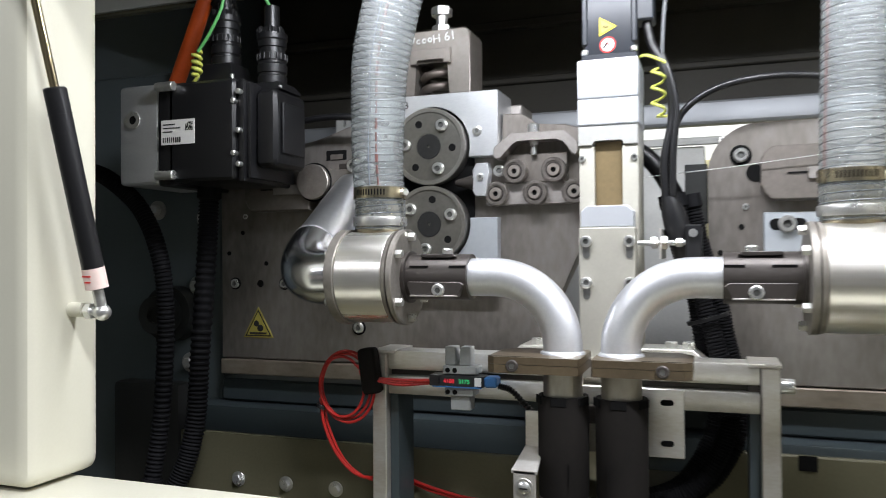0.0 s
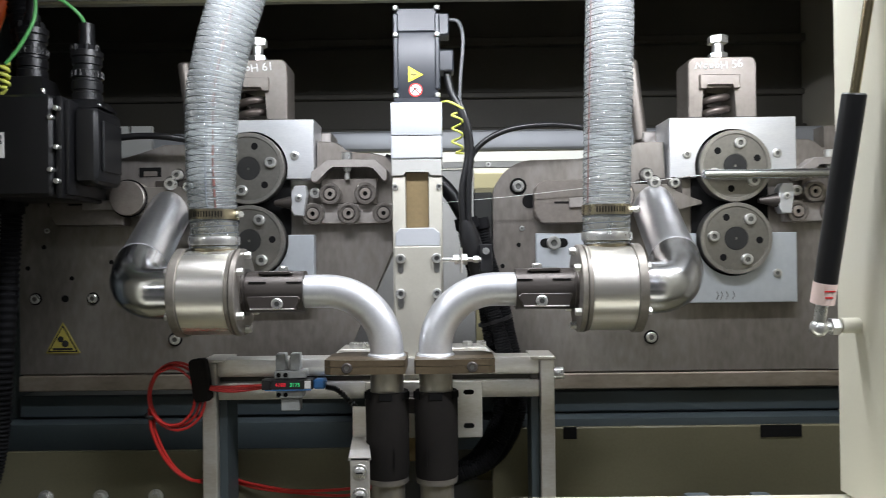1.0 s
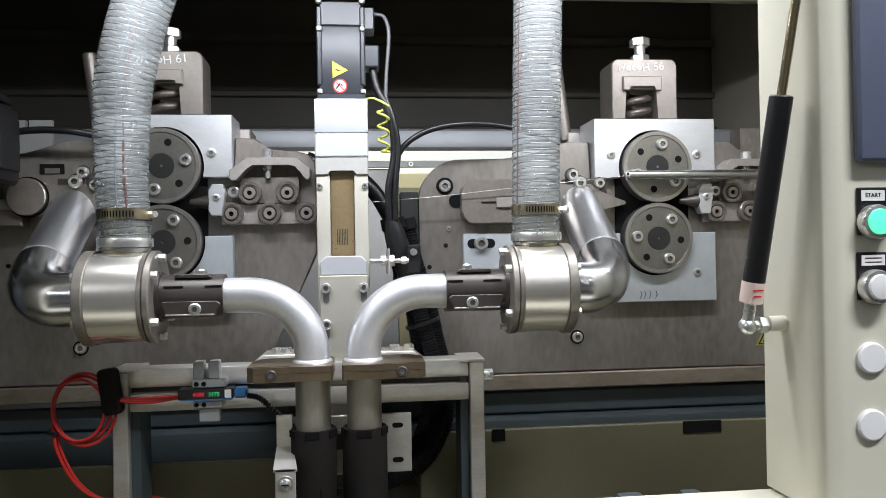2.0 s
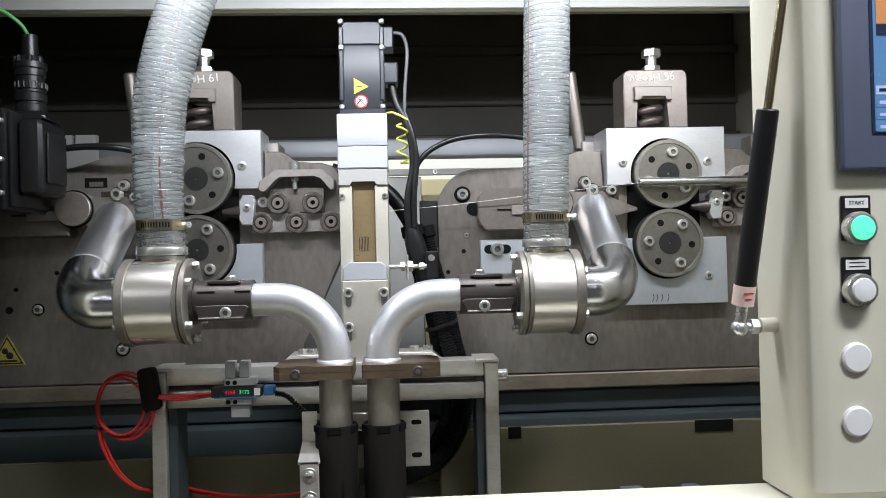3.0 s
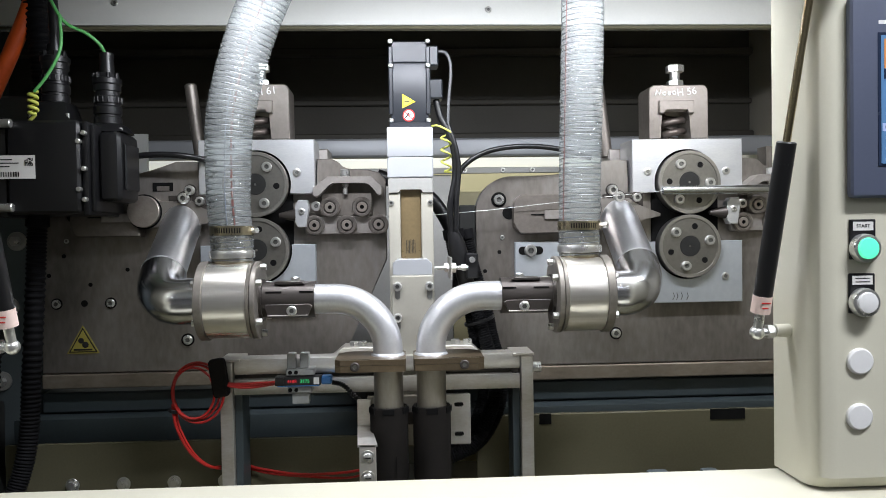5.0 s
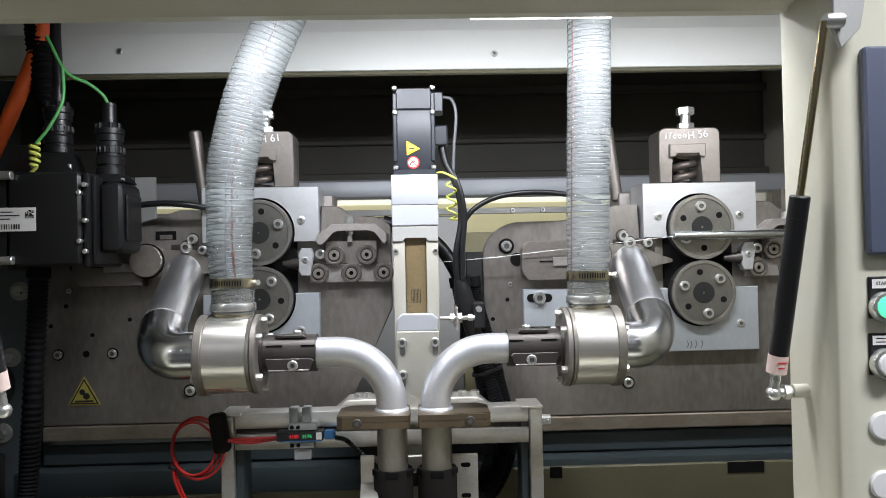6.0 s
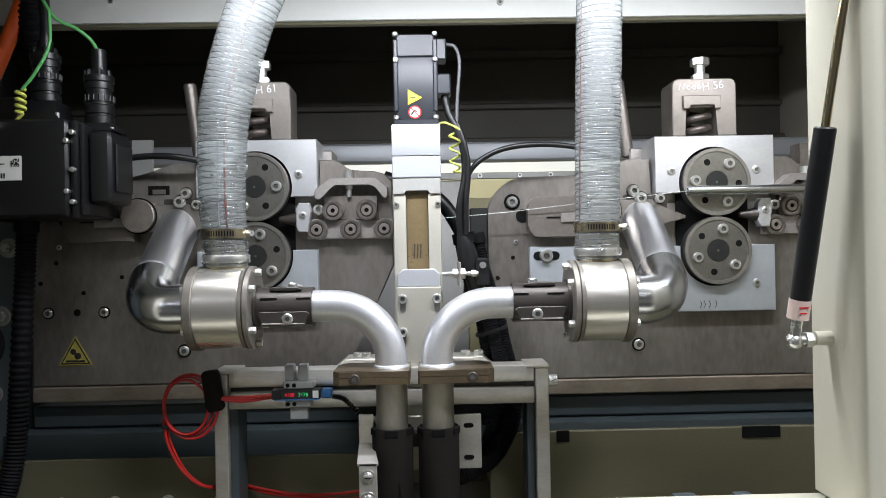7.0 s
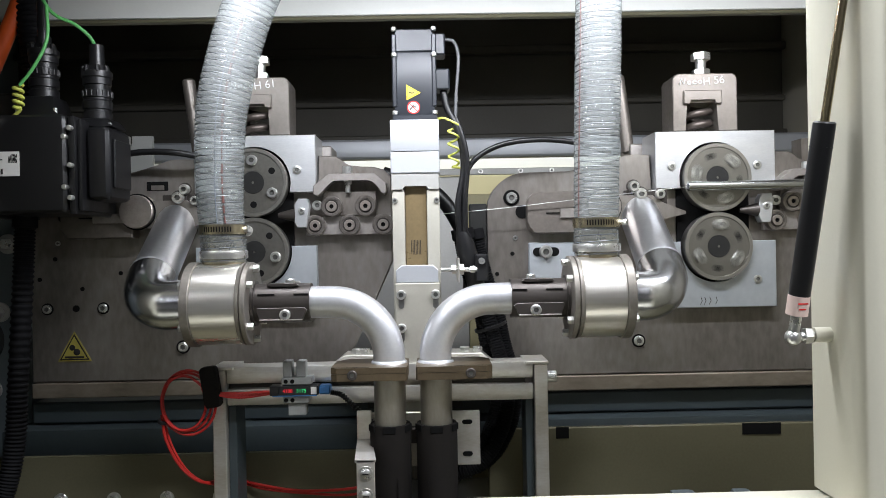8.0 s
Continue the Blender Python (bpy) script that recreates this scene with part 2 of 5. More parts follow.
def frame_axes(d):
    d = Vector(d).normalized()
    a = Vector((0, 0, 1)) if abs(d.z) < 0.9 else Vector((1, 0, 0))
    u = d.cross(a).normalized()
    return d, u, d.cross(u).normalized()


def lathe(bm, origin, axis, profile, seg=32, smooth=True, turn=0.0):
    """Spin a profile of (distance along the axis, radius) about the axis."""
    d, u, v = frame_axes(axis)
    o = Vector(origin)
    rings = []
    for along, r in profile:
        if r < 1e-6:
            rings.append([bm.verts.new(o + d * along)])
        else:
            rings.append([bm.verts.new(o + d * along + (u * math.cos(a) + v * math.sin(a)) * r) for a in (turn + 2 * math.pi * i / seg for i in range(seg))])
    for (p0, r0), (p1, r1), a, b in zip(profile, profile[1:], rings, rings[1:]):
        flat = abs(p1 - p0) < 1e-6
        for i in range(seg):
            j = (i + 1) % seg
            if len(a) == 1 and len(b) == 1:
                continue
            if len(a) == 1:
                f = bm.faces.new((a[0], b[i], b[j]))
            elif len(b) == 1:
                f = bm.faces.new((a[i], b[0], a[j]))
            else:
                f = bm.faces.new((a[i], b[i], b[j], a[j]))
            f.smooth = smooth and not flat
    return bm


def cyl(bm, p0, p1, r, seg=24, bev=0.0, smooth=True, turn=0.0):
    p0, p1 = Vector(p0), Vector(p1)
    n = (p1 - p0).length
    prof = [(0, 0), (0, r), (n, r), (n, 0)] if not bev else [(0, 0), (0, r - bev), (bev, r), (n - bev, r), (n, r - bev), (n, 0)]
    return lathe(bm, p0, p1 - p0, prof, seg, smooth, turn)


def ring(bm, origin, axis, r0, r1, depth, seg=40, bev=0.001):
    return lathe(bm, origin, axis, [(0, r0), (0, r1 - bev), (bev, r1), (depth - bev, r1), (depth, r1 - bev), (depth, r0), (0, r0)], seg)


def spline(points, steps=8):
    """Points of a smooth curve through the given ones."""
    p = [Vector(q) for q in points]
    p = [2 * p[0] - p[1], *p, 2 * p[-1] - p[-2]]
    out = []
    for a, b, c, d in zip(p, p[1:], p[2:], p[3:]):
        for i in range(steps):
            t = i / steps
            out.append(0.5 * (2 * b + (c - a) * t + (2 * a - 5 * b + 4 * c - d) * t * t + (3 * b - a - 3 * c + d) * t ** 3))
    return out + [p[-2]]


def sweep(bm, pts, radius, seg=12, caps=True):
    """A tube along points; radius may be a number or a function of the way from 0 to 1."""
    pts = [Vector(p) for p in pts]
    d0 = (pts[1] - pts[0]).normalized()
    _, u, _ = frame_axes(d0)
    rings, count = [], len(pts)
    for k, p in enumerate(pts):
        d = (pts[min(k + 1, count - 1)] - pts[max(k - 1, 0)]).normalized()
        u = (u - d * u.dot(d)).normalized()
        v = d.cross(u)
        r = radius(k / (count - 1)) if callable(radius) else radius
        rings.append([bm.verts.new(p + (u * math.cos(a) + v * math.sin(a)) * r) for a in (2 * math.pi * i / seg for i in range(seg))])
    for a, b in zip(rings, rings[1:]):
        for i in range(seg):
            j = (i + 1) % seg
            bm.faces.new((a[i], b[i], b[j], a[j])).smooth = True
    if caps:
        bm.faces.new(rings[0])
        bm.faces.new(rings[-1])
    return bm


def prism(bm, outline, y0, y1, bev=0.0):
    """A plate with an outline of (x, z), from y0 to y1."""
    a = [bm.verts.new((x, y0, z)) for x, z in outline]
    b = [bm.verts.new((x, y1, z)) for x, z in outline]
    front = bm.faces.new(a)
    bm.faces.new(b)
    for i in range(len(a)):
        j = (i + 1) % len(a)
        bm.faces.new((a[i], a[j], b[j], b[i]))
    if bev:
        bmesh.ops.bevel(bm, geom=list(front.edges), offset=bev, segments=1, affect="EDGES")
    return bm


def arc(cx, cz, r, a0, a1, n=16):
    return [(cx + r * math.cos(radians(a0 + (a1 - a0) * i / n)), cz + r * math.sin(radians(a0 + (a1 - a0) * i / n))) for i in range(n + 1)]


def socket_screw(bm, at, axis, r, h):
    """A cap screw with a hex socket, its head standing out along the axis."""
    lathe(bm, at, axis, [(0, 0), (0, r), (h * 0.75, r), (h, r * 0.82), (h, r * 0.48)], 20)
    known = set(bm.faces)
    lathe(bm, at, axis, [(h, r * 0.48), (h * 0.6, r * 0.46), (h * 0.6, 0)], 6, False)
    for f in bm.faces:
        if f not in known:
            f.material_index = 1
    return bm


def hexagon(bm, at, axis, r, h):
    return lathe(bm, at, axis, [(0, 0), (0, r), (h * 0.85, r), (h, r * 0.88), (h, 0)], 6, False)


def screw_part(parent, at, axis=(0, -1, 0), r=0.006, h=0.005, mat="screw", name="screw"):
    return part(name, socket_screw(B(), at, axis, r, h), mat, parent)


def letters(name, text, at, size, mat, parent, rx=90, ry=0, rz=0, depth=0.0002, align="CENTER"):
    cu = bpy.data.curves.new(name, "FONT")
    cu.body, cu.size, cu.extrude, cu.align_x, cu.align_y = text, size, depth, align, "CENTER"
    tmp = bpy.data.objects.new(name, cu)
    scene.collection.objects.link(tmp)
    me = bpy.data.meshes.new_from_object(tmp.evaluated_get(bpy.context.evaluated_depsgraph_get()))
    bpy.data.objects.remove(tmp)
    me.materials.clear()
    me.materials.append(M[mat])
    ob = new(name, me)
    ob.parent = parent
    if not parent.data:
        ob.matrix_parent_inverse = parent.matrix_basis.inverted()
    ob.matrix_basis = pose(*at, rx, ry, rz)
    return ob


# ---- hall and cabinet ----
def setting(name, bm, mat, label, category):
    return solid(name, bm, mat, label, category, kind="structure")


setting("floor", box(B(), -6, 6, -6, 5, -0.1, 0), "hall_floor", "grey-green epoxy floor of the machine hall", "floor")
setting("ceiling", box(B(), -6, 6, -6, 5, 3.2, 3.3), "hall_wall", "pale grey ceiling over the machine hall", "ceiling")
setting("wall_south", box(B(), -6, 6, -6.1, -6, 0, 3.2), "hall_wall", "pale grey wall of the machine hall", "wall")
setting("wall_north", box(B(), -6, 6, 5, 5.1, 0, 3.2), "hall_wall", "pale grey wall behind the machine", "wall")
setting("wall_west", box(B(), -6.1, -6, -6, 5, 0, 3.2), "hall_wall", "pale grey side wall of the machine hall", "wall")
setting("wall_east", box(B(), 6, 6.1, -6, 5, 0, 3.2), "hall_wall", "pale grey side wall of the machine hall", "wall")

setting("cabinet_front_wall", box(B(), -1.3, 1.2, 0.585, 0.62, 0, 1.126), "cream", "cream-painted lower front of the machine cabinet", "cabinet wall")
setting("cabinet_sill", box(B(), -1.3, 1.2, 0.560, 0.673, 1.130, 1.168, 0.004, 2), "cream", "cream-painted sill under the machine opening", "sill")
col = B()
box(col, -1.3, -0.574, 0.600, 0.692, 1.171, 1.764, 0.016, 4)
setting("cabinet_column", col, "cream", "cream-painted rounded column beside the opening", "column")
hd = B()
prof = [(0.673, 1.768), (0.650, 1.766), (0.644, 1.770), (0.548, 1.778), (0.540, 1.786), (0.540, 2.2), (0.673, 2.2)]
ends = [[hd.verts.new((x, y, z)) for y, z in prof] for x in (-1.3, 0.344)]
hd.faces.new(ends[0]), hd.faces.new(ends[1])
for i in range(len(prof)):
    j = (i + 1) % len(prof)
    hd.faces.new((ends[0][i], ends[0][j], ends[1][j], ends[1][i]))
setting("cabinet_header", hd, "cream", "cream-painted header over the machine opening", "header")
pan = B()
plan = [(0.347, 0.673), *[(0.347 + 0.022 - 0.022 * math.cos(radians(a)), 0.575 + 0.022 - 0.022 * math.sin(radians(a))) for a in range(0, 91, 10)], (1.2, 0.575), (1.2, 0.673)]
rows = [[pan.verts.new((x, y + (0.014 if k == 0 and y < 0.66 else 0), z)) for x, y in plan] for k, z in enumerate((1.171, 1.185, 2.2))]
pan.faces.new(rows[0]), pan.faces.new(rows[2])
for lower, upper in zip(rows, rows[1:]):
    for i in range(len(plan)):
        j = (i + 1) % len(plan)
        pan.faces.new((lower[i], lower[j], upper[j], upper[i])).smooth = True
setting("control_panel_housing", pan, "cream", "cream-painted control panel housing with rounded edges", "panel housing")
setting("cabinet_roof", box(B(), -1.3, 1.2, 0.677, 2.0, 2.1, 2.12), "cream_shaded", "sheet roof inside the cabinet, cream darkened for shade", "roof")
setting("cabinet_side_west", box(B(), -1.14, -1.12, 0.677, 2.0, 0.0, 2.098), "slate_pale", "slate-painted inner side of the cabinet", "cabinet wall")
setting("cabinet_side_east", box(B(), 0.86, 0.88, 0.677, 2.0, 0.0, 2.098), "cream_shaded", "inner side of the cabinet, cream darkened for shade", "cabinet wall")
# the rear panel's colour is darkened for the unlit space above
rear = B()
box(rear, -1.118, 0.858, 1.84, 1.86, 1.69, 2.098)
rear = setting("cabinet_rear_panel", rear, "shade_brown", "folded sheet panel closing the cabinet's rear, darkened for shade", "cabinet wall")
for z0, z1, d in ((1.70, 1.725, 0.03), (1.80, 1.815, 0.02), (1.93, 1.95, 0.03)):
    part("fold", box(B(), -1.117, 0.857, 1.84 - d, 1.8395, z0, z1, 0.003), "shade_brown", rear)
setting("cabinet_rear_lower", box(B(), -1.118, 0.858, 1.84, 1.86, 0.6, 1.50), "cream", "cream sheet at the lit rear of the machine", "cabinet wall")
nbm = thing("neighbour_machine", "yellowed cream machine behind the cabinet with an added white backing", "machine", at=(0, 2.9, 0))
part("casing", box(B(), -1.6, 1.6, 2.9, 3.5, 0, 1.725, 0.01, 2), "yellow_cover", nbm)
# white box added to stand for the bright space beyond the gap
part("bright_backing", box(B(), -1.58, 1.58, 2.98, 3.5, 1.7255, 2.10, 0.005, 2), "white_paint", nbm)
setting("cabinet_top_beam", box(B(), -1.118, 0.858, 1.112, 1.127, 1.820, 1.888, 0.003, 2), "white_paint", "pale painted beam across the top of the opening", "beam")
beam = bpy.data.objects["cabinet_top_beam"]
for x, z in ((0.058, 1.846), (-0.58, 1.858), (0.62, 1.846)):
    part("screw", socket_screw(B(), (x, 1.1125, z), (0, -1, 0), 0.0055, 0.003), "screw", beam)
part("lip", box(B(), -1.118, 0.858, 1.116, 1.130, 1.8140, 1.8196, 0.001), "olive", beam)
setting("cabinet_top_panel", box(B(), -1.118, 0.858, 1.15, 1.17, 1.889, 2.098), "white_paint", "pale painted sheet above the beam", "cabinet wall")
setting("machine_bed", box(B(), -0.705, 0.60, 1.085, 1.40, 1.1655, 1.200, 0.003), "slate", "slate-painted machine bed under the steel plates", "machine bed")
setting("machine_bed_beam", box(B(), -0.735, 0.60, 1.05, 1.38, 1.1185, 1.1635, 0.004, 2), "slate", "slate-painted lower beam of the machine bed", "beam")
tray = B()
box(tray, -1.1, 0.85, 0.68, 1.30, 0.985, 1.0)
setting("cabinet_tray", tray, "olive", "glossy olive sheet tray under the machine", "tray")
setting("tray_wall", box(B(), -0.735, -0.14, 1.020, 1.032, 1.0, 1.1305, 0.004, 2), "olive", "glossy olive sheet wall with a folded edge", "tray wall")
tw = setting("tray_wall_rear", box(B(), 0.02, 0.80, 1.036, 1.046, 1.0, 1.154, 0.002), "olive", "olive sheet wall with dark notches below the bed", "tray wall")
for x0, x1 in ((0.125, 0.145), (0.415, 0.475)):
    part("notch", box(B(), x0, x1, 1.0345, 1.0358, 1.137, 1.1545), "hole", tw)

for x in (-0.63, -0.55, -0.47, -0.39):
    bolt = thing("tray_bolt", "zinc hexagon bolt fixed in the olive tray wall", "bolt", "tray bolts", (x, 1.0198, 1.064))
    part("washer", ring(B(), (x, 1.0199, 1.064), (0, -1, 0), 0.004, 0.011, 0.0015, 24, 0.0003), "screw", bolt)
    part("head", hexagon(B(), (x, 1.0184, 1.064), (0, -1, 0), 0.0075, 0.006), "screw", bolt)

# lamp behind the header
lamp = thing("tube_lamp", "white tube lamp fixed behind the cabinet header", "lamp", at=(0.07, 0.70, 1.81))
part("tube", cyl(B(), (-0.01, 0.715, 1.789), (0.16, 0.715, 1.789), 0.009, 16), "tube", lamp)
part("holder", box(B(), -0.03, 0.18, 0.678, 0.730, 1.799, 1.815, 0.002), "white", lamp)

# rear rail seen between the units
rail = thing("rear_rail", "pale grey perforated rail across the machine's rear", "rail", at=(0, 1.58, 1.63))
part("bar", box(B(), -1.1195, 0.8595, 1.575, 1.585, 1.598, 1.612, 0.001), "mid_grey", rail)
part("upper_band", box(B(), -1.1195, 0.8595, 1.600, 1.640, 1.640, 1.686, 0.012, 3), "light_block", rail)
for x in (-0.62, -0.33, 0.05, 0.14, 0.21, 0.30, 0.42):
    screw_part(rail, (x, 1.575, 1.605), r=0.006, h=0.004)
boxr = thing("rear_cover", "yellowed sheet cover in a grey frame behind the machine", "cover", at=(0.1, 1.6, 0))
part("shell", box(B(), 0.02, 0.62, 1.59, 1.66, 0.0, 1.556, 0.004, 2), "yellow_cover", boxr)
part("frame", box(B(), -0.30, 0.0195, 1.59, 1.66, 0.0, 1.597, 0.004, 2), "mid_grey", boxr)


# ---- wire feed units ----
def roller(name, cx, cz, parent):
    """A feed roller about its own centre, its face towards -y."""
    ob = part(name, lathe(B(), (0, 0, 0), (0, -1, 0), [(-0.03, 0), (-0.03, 0.051), (0.006, 0.0535), (0.0115, 0.0535), (0.0125, 0.0525), (0.0125, 0.0475), (0.0112, 0.047), (0.0112, 0.0182), (0.0105, 0.018), (0.0105, 0.0)], 64), "roller", parent)
    ob.matrix_parent_inverse = parent.matrix_basis.inverted()
    ob.matrix_basis = pose(cx, 1.058, cz)
    part("rim", lathe(B(), (0, 0, 0), (0, -1, 0), [(0.0115, 0.0536), (0.0128, 0.0527), (0.0128, 0.0482), (0.0122, 0.0478)], 64), "rim", ob, "bright worn rim")
    hub = part("hub", lathe(B(), (0, -0.0106, 0), (0, -1, 0), [(0, 0.0175), (0.0010, 0.0172), (0.0010, 0.002), (-0.004, 0.002), (-0.004, 0)], 32), "hub", ob, "dark blackened hub")
    for k in range(3):
        a = radians(120 * k + 30)
        x, z = 0.0345 * math.cos(a), 0.0345 * math.sin(a)
        part("screw", socket_screw(B(), (x, -0.0112, z), (0, -1, 0), 0.0084, 0.006), "screw", ob)
        a += radians(60)
        x, z = 0.0345 * math.cos(a), 0.0345 * math.sin(a)
        part("hole", lathe(B(), (x, -0.0114, z), (0, -1, 0), [(0, 0), (0, 0.0052), (0.0003, 0.005), (0.0003, 0)], 20), "hole", ob)
    return ob


def small_roller(parent, x, z):
    body = part("guide_roller", lathe(B(), (x, 1.062, z), (0, -1, 0), [(0, 0), (0, 0.0165), (0.0098, 0.0165), (0.011, 0.0153), (0.011, 0.0122), (0.0098, 0.0118), (0.0098, 0.0105)], 32), "guide_rim", parent)
    part("seal", lathe(B(), (x, 1.062, z), (0, -1, 0), [(0.0092, 0.0120), (0.0092, 0.0078), (0.0092, 0.0)], 32), "black_steel", body)
    part("axle", lathe(B(), (x, 1.062, z), (0, -1, 0), [(0.006, 0.0084), (0.0118, 0.0084), (0.0125, 0.0078), (0.0125, 0.0036), (0.008, 0.0034)], 24), "guide", body)
    part("bore", lathe(B(), (x, 1.062, z), (0, -1, 0), [(0.0095, 0.0037), (0.0095, 0.0)], 16), "hole", body)


def feed_unit():
    C = 0.388
    u = thing("wire_feed_unit", "steel wire feed unit with two drive rollers on a ground plate", "feed unit", "wire feed units", (0.3, 1.09, 1.205))
    outline = [(0.028, 1.229), *arc(0.090, 1.491, 0.062, 180, 90, 14), (0.158, 1.554), (0.195, 1.560), (0.215, 1.564), (0.235, 1.572), (0.252, 1.5785), (0.272, 1.5785), (0.290, 1.5785), (0.290, 1.52), (0.486, 1.52), (0.486, 1.581), (0.512, 1.580), (0.521, 1.576), (0.529, 1.568), (0.536, 1.563), (0.572, 1.562), (0.590, 1.557), (0.601, 1.545), (0.601, 1.41), (0.535, 1.27), (0.535, 1.229)]
    part("mounting_plate", prism(B(), outline, 1.075, 1.110, 0.0015), "plate", u)
    part("base_strip", box(B(), 0.028, 0.60, 1.071, 1.112, 1.204, 1.2275, 0.0015), "strip", u)
    # roller blocks
    up = [(0.294, 1.522), (0.294, 1.612), (0.484, 1.612), (0.484, 1.522), *arc(C, 1.538, 0.0565, -16.5, 196.5, 40)]
    part("upper_block", prism(B(), up, 1.058, 1.132, 0.001), "block", u)
    lo = [(0.294, 1.438), (0.294, 1.333), (0.483, 1.333), (0.483, 1.438), *arc(C, 1.4295, 0.0565, 8.6, -188.6, 40)]
    part("lower_block", prism(B(), lo, 1.058, 1.0745, 0.001), "galv", u)
    part("block_back", box(B(), 0.274, 0.50, 1.134, 1.20, 1.545, 1.604, 0.002), "cast", u)
    # flat black sheet for the shade behind the rollers
    part("recess_shade_sheet", box(B(), 0.330, 0.446, 1.0715, 1.0748, 1.372, 1.60), "hole", u)
    for x, z in ((0.3195, 1.557), (0.455, 1.557), (0.4525, 1.377), (0.316, 1.381)):
        screw_part(u, (x, 1.0575, z), r=0.0065, h=0.0022)
    # spring bracket with spring and bolt
    br = [(0.326, 1.613), (0.326, 1.696), (0.329, 1.702), (0.335, 1.705), (0.421, 1.705), (0.426, 1.702), (0.429, 1.696), (0.429, 1.613), (0.397, 1.613), (0.397, 1.660), (0.347, 1.660), (0.347, 1.613)]
    part("spring_bracket", prism(B(), br, 1.066, 1.125, 0.0015), "bracket", u)
    cap = [(0.342, 1.656), (0.342, 1.677), (0.402, 1.677), (0.402, 1.656), (0.392, 1.656), (0.392, 1.663), (0.352, 1.663), (0.352, 1.656)]
    part("spring_cap", prism(B(), cap, 1.059, 1.0655, 0.001), "bracket", u)
    helix = [(0.372 + 0.0178 * math.cos(a), 1.087 + 0.0178 * math.sin(a), 1.611 + 0.0182 * a / (2 * math.pi)) for a in (i * math.pi / 10 for i in range(51))]
    part("coil_spring", sweep(B(), helix, 0.0060, 12), "spring", u, "dark oiled coil spring")
    bolt = part("tension_bolt", hexagon(B(), (0.3795, 1.09, 1.731), (0, 0, 1), 0.0155, 0.012), "screw", u)
    part("shank", cyl(B(), (0.3795, 1.09, 1.705), (0.3795, 1.09, 1.7315), 0.0085, 20), "screw", bolt)
    part("nut", hexagon(B(), (0.3795, 1.09, 1.7055), (0, 0, 1), 0.0145, 0.011), "screw", bolt)
    # wire guide in front of the plate
    g = [(0.104, 1.4545), *arc(0.108, 1.474, 0.019, 240, 180, 5), *arc(0.108, 1.502, 0.0185, 180, 100, 6), (0.20, 1.5205), (0.20, 1.4545)]
    part("wire_guide_block", prism(B(), g, 1.048, 1.0745, 0.002), "bracket", u)
    part("guide_slot", box(B(), 0.118, 0.20, 1.0465, 1.0478, 1.4855, 1.4875), "hole", u)
    part("guide_insert", box(B(), 0.140, 0.20, 1.044, 1.0477, 1.478, 1.493, 0.001), "cast", u)
    part("guide_disc", cyl(B(), (0.2085, 1.040, 1.495), (0.2085, 1.0745, 1.495), 0.026, 36, 0.001), "guide", u)
    part("disc_seat", cyl(B(), (0.2085, 1.0470, 1.495), (0.2085, 1.0475, 1.495), 0.0285, 36), "hole", u)
    part("guide_bar", prism(B(), [(0.20, 1.470), (0.20, 1.512), (0.285, 1.512), (0.300, 1.500), (0.338, 1.486), (0.338, 1.481), (0.300, 1.474), (0.285, 1.466)], 1.048, 1.0735, 0.001), "plate", u)
    part("clamp_piece", box(B(), 0.246, 0.310, 1.052, 1.0745, 1.498, 1.521, 0.001), "black_steel", u)
    part("bolt_hole", cyl(B(), (0.067, 1.0738, 1.513), (0.067, 1.0752, 1.513), 0.013, 24), "hole", u)
    screw_part(u, (0.067, 1.0745, 1.513), r=0.009, h=0.006)
    for x, z, r in ((0.2665, 1.281, 0.0085), (0.0535, 1.345, 0.0075), (0.1415, 1.345, 0.0075)):
        part("bolt_hole", cyl(B(), (x, 1.0738, z), (x, 1.0752, z), r * 1.25, 24), "hole", u)
        screw_part(u, (x, 1.0745, z), r=r * 0.95, h=0.004)
    part("hole", cyl(B(), (0.084, 1.0738, 1.4906), (0.084, 1.0752, 1.4906), 0.011, 20), "hole", u)
    screw_part(u, (0.072, 1.0748, 1.449), r=0.004, h=0.002)
    for x, z in ((0.067, 1.424), (0.042, 1.392), (0.0985, 1.345), (0.109, 1.376), (0.17, 1.40)):
        part("hole", cyl(B(), (x, 1.0740, z), (x, 1.0752, z), 0.0055 if x == 0.0985 else 0.0034, 14), "hole", u)
    # straightener after the rollers
    part("link_bracket", prism(B(), [(0.481, 1.519), (0.482, 1.531), (0.506, 1.549), (0.577, 1.549), (0.595, 1.533), (0.595, 1.520), (0.592, 1.516), (0.587, 1.518), (0.582, 1.528), (0.575, 1.536), (0.566, 1.539), (0.514, 1.539), (0.506, 1.534), (0.496, 1.521), (0.490, 1.516), (0.484, 1.516)], 1.045, 1.0745, 0.001), "cast", u)
    part("upper_rail", box(B(), 0.4935, 0.578, 1.063, 1.0745, 1.484, 1.523, 0.001), "plate", u)
    part("lower_rail", box(B(), 0.466, 0.601, 1.063, 1.0745, 1.454, 1.4835, 0.001), "cast", u)
    part("nozzle_block", prism(B(), [(0.456, 1.466), (0.452, 1.474), (0.452, 1.502), (0.457, 1.511), (0.472, 1.511), (0.475, 1.50), (0.470, 1.466)], 1.045, 1.0625, 0.001), "block", u)
    part("nozzle", lathe(B(), (0.453, 1.055, 1.486), (-1, 0, 0), [(0, 0), (0, 0.011), (0.028, 0.004), (0.028, 0)], 20), "black_steel", u)
    screw_part(u, (0.463, 1.0445, 1.492), r=0.005, h=0.002)
    screw_part(u, (0.485, 1.0625, 1.501), r=0.008, h=0.004)
